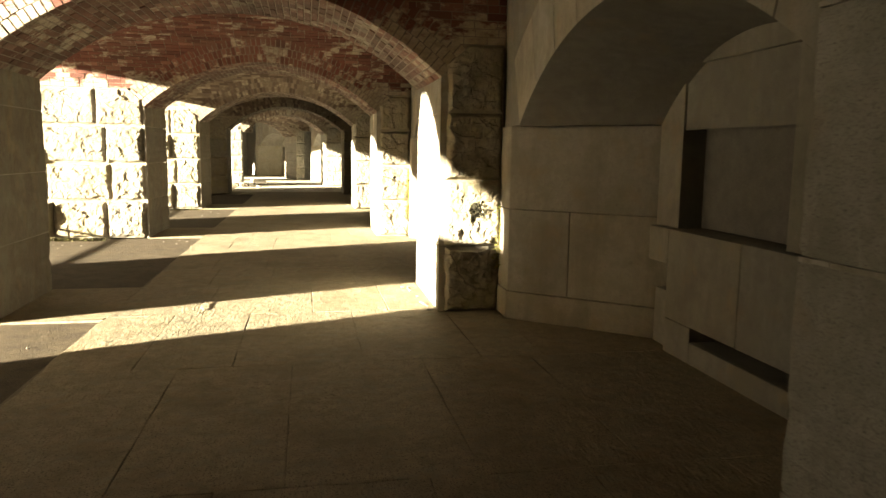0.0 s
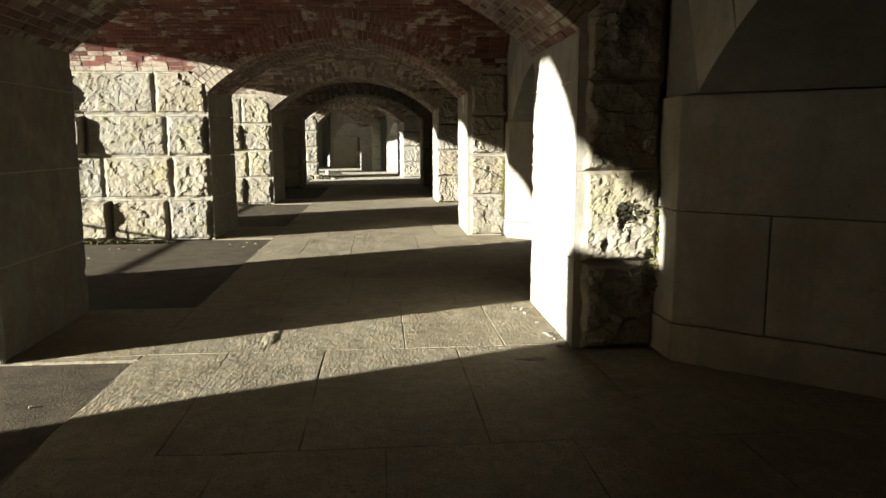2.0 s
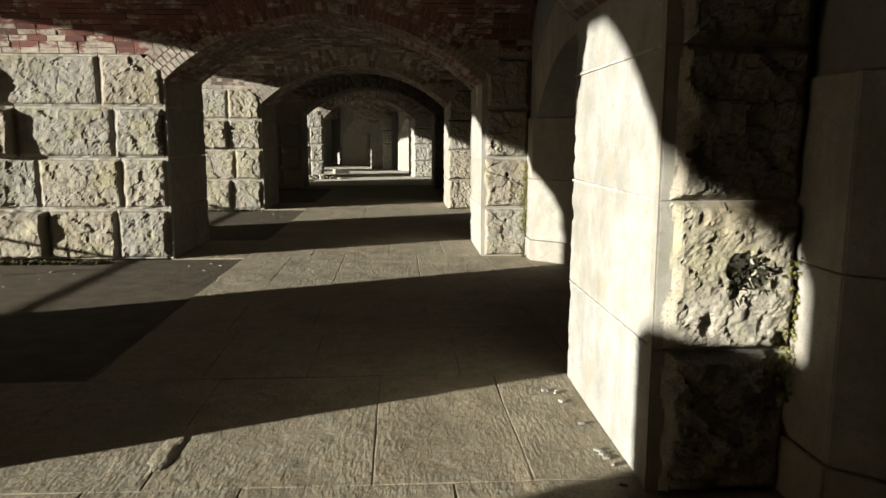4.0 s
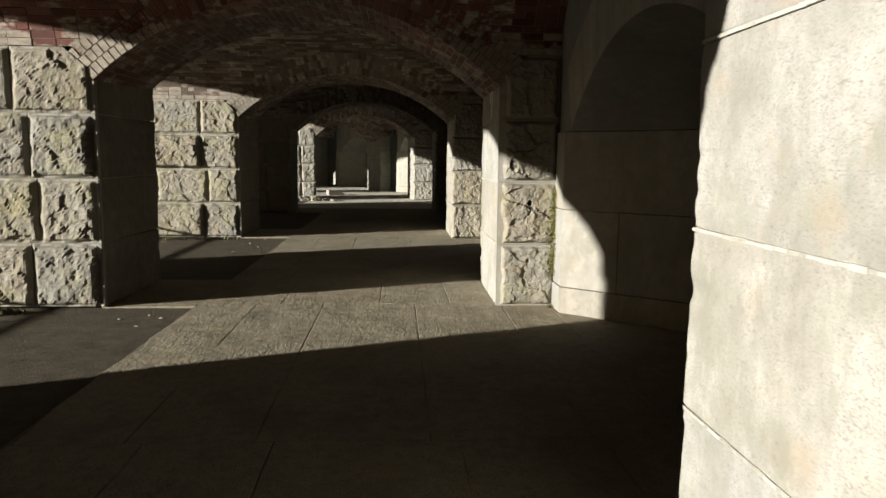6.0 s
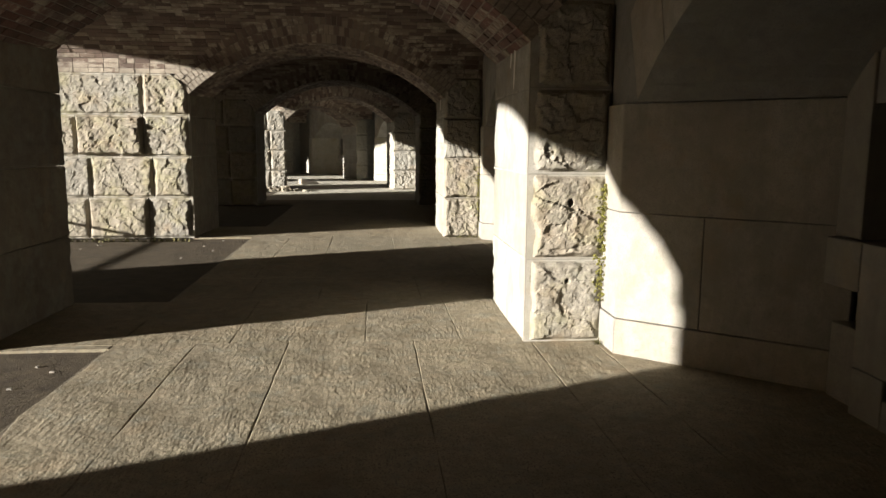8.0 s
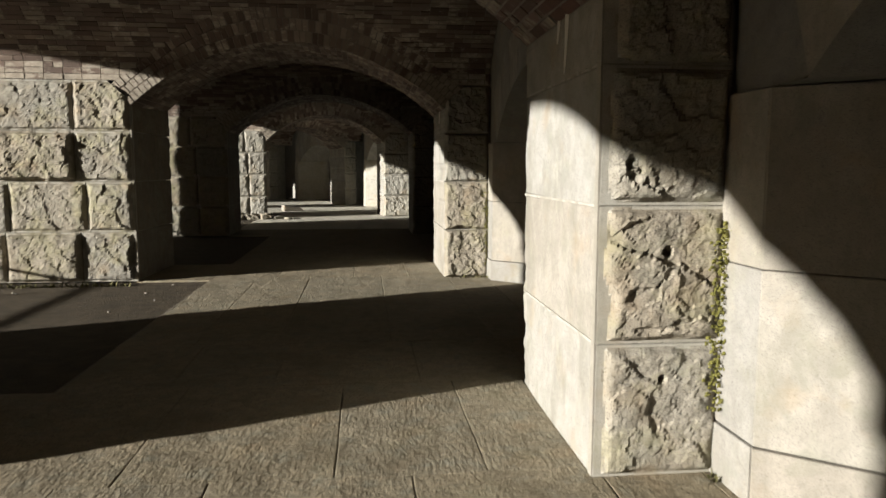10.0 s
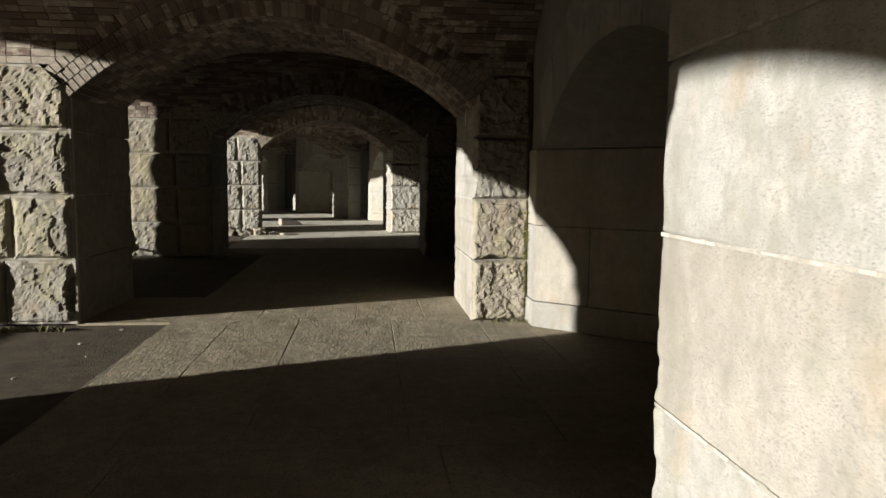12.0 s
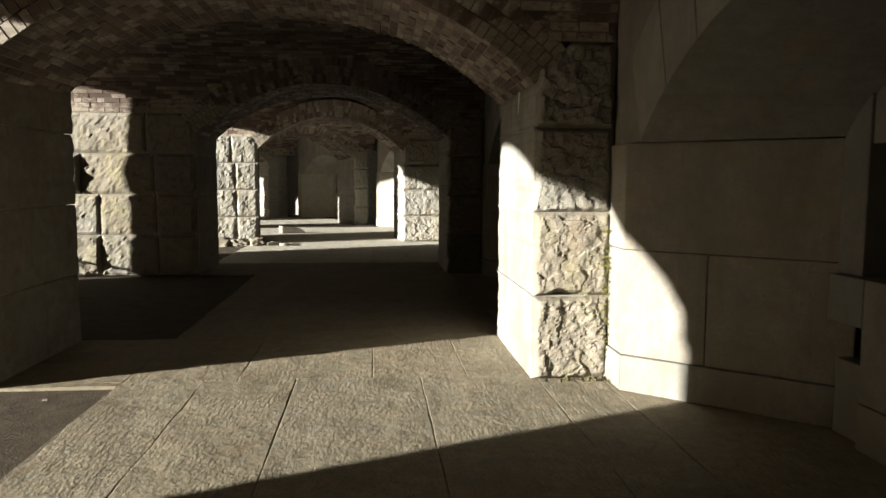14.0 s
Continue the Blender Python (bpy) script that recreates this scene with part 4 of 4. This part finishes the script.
def wall_plant(x, y, z, count, seed):
    """A withered tuft that hangs out of a hole in the pier: a short stem and many small leaves."""
    r = random.Random(seed)
    plant = new("wall_plant")
    plant.location = (x, y, z)
    tagged(plant, "dark withered weed growing out of a hole in the granite pier", "plant")
    s = Soup()
    tube(s, (0.0, 0.05, 0.03), (0.0, -0.03, 0.0), 0.006, 6)
    part("stem", s, DARK_LEAF, plant)
    s = Soup()
    for k in range(count):
        c = Vector((r.gauss(0, 0.035), -0.02 - abs(r.gauss(0, 0.02)), r.gauss(-0.015, 0.045)))
        a, b = r.uniform(0, math.tau), r.uniform(-0.6, 0.6)
        u = Vector((math.cos(a), b, math.sin(a))).normalized() * r.uniform(0.012, 0.028)
        w = u.cross(Vector((r.uniform(-0.3, 0.3), -1, r.uniform(-0.3, 0.3)))).normalized() * r.uniform(0.005, 0.01)
        s.quad(tuple(c - u), tuple(c - w + Vector((0, -0.004, 0))), tuple(c + u), tuple(c + w + Vector((0, 0.003, 0))))
    tagged(part("foliage", s, DARK_LEAF, plant), kind="stuff")


wall_plant(1.84, 6.16, 0.95, 90, 11)
spill("mortar_spill", (-1.8, 19.75), 0.16, 0.14, 14, "low ragged patch on the dark floor")
for k, (x, w, high) in enumerate(((-3.0, 0.42, 0.22), (-2.58, 0.36, 0.18), (-2.2, 0.3, 0.2), (-1.85, 0.26, 0.12), (-1.62, 0.18, 0.08))):
    loose_stone("rubble_stone", x, 29.55 + 0.06 * (k % 2), -0.02, (w, 0.34, high), 61 + k, GRANITE_ROUGH, "rough granite rubble stone lying at the foot of the pier", "stone", "rubble at the pier")


def moss_strip(name, x, y, z0, z1, count, seed):
    """Cushions of moss in the corner between a pier and the recess."""
    r = random.Random(seed)
    s = Soup()
    for k in range(count):
        cx, cy, cz = x + r.gauss(-0.01, 0.024), y + r.uniform(-0.05, 0.0), r.uniform(z0, z1)
        w, hgt = r.uniform(0.004, 0.013), r.uniform(0.006, 0.02)
        tip = (cx - w * r.uniform(0.3, 0.9), cy - w, cz)
        ring = [(cx - w, cy, cz - hgt * 0.5), (cx + w, cy, cz - hgt * 0.4), (cx + w * 0.7, cy, cz + hgt * 0.6), (cx - w * 0.8, cy, cz + hgt * 0.5)]
        for a, b in zip(ring, ring[1:] + ring[:1]):
            s.quad(a, b, tip)
    tagged(s.done(name, GREEN_MOSS), "yellow-green moss cushions in the corner of the granite pier", "moss", kind="stuff")


moss_strip("moss", 2.05, 12.27, 0.3, 1.15, 260, 21)
moss_strip("moss", 2.05, 6.17, 0.4, 1.0, 160, 22)
moss_strip("moss", 2.05, 18.37, 0.15, 1.1, 160, 23)
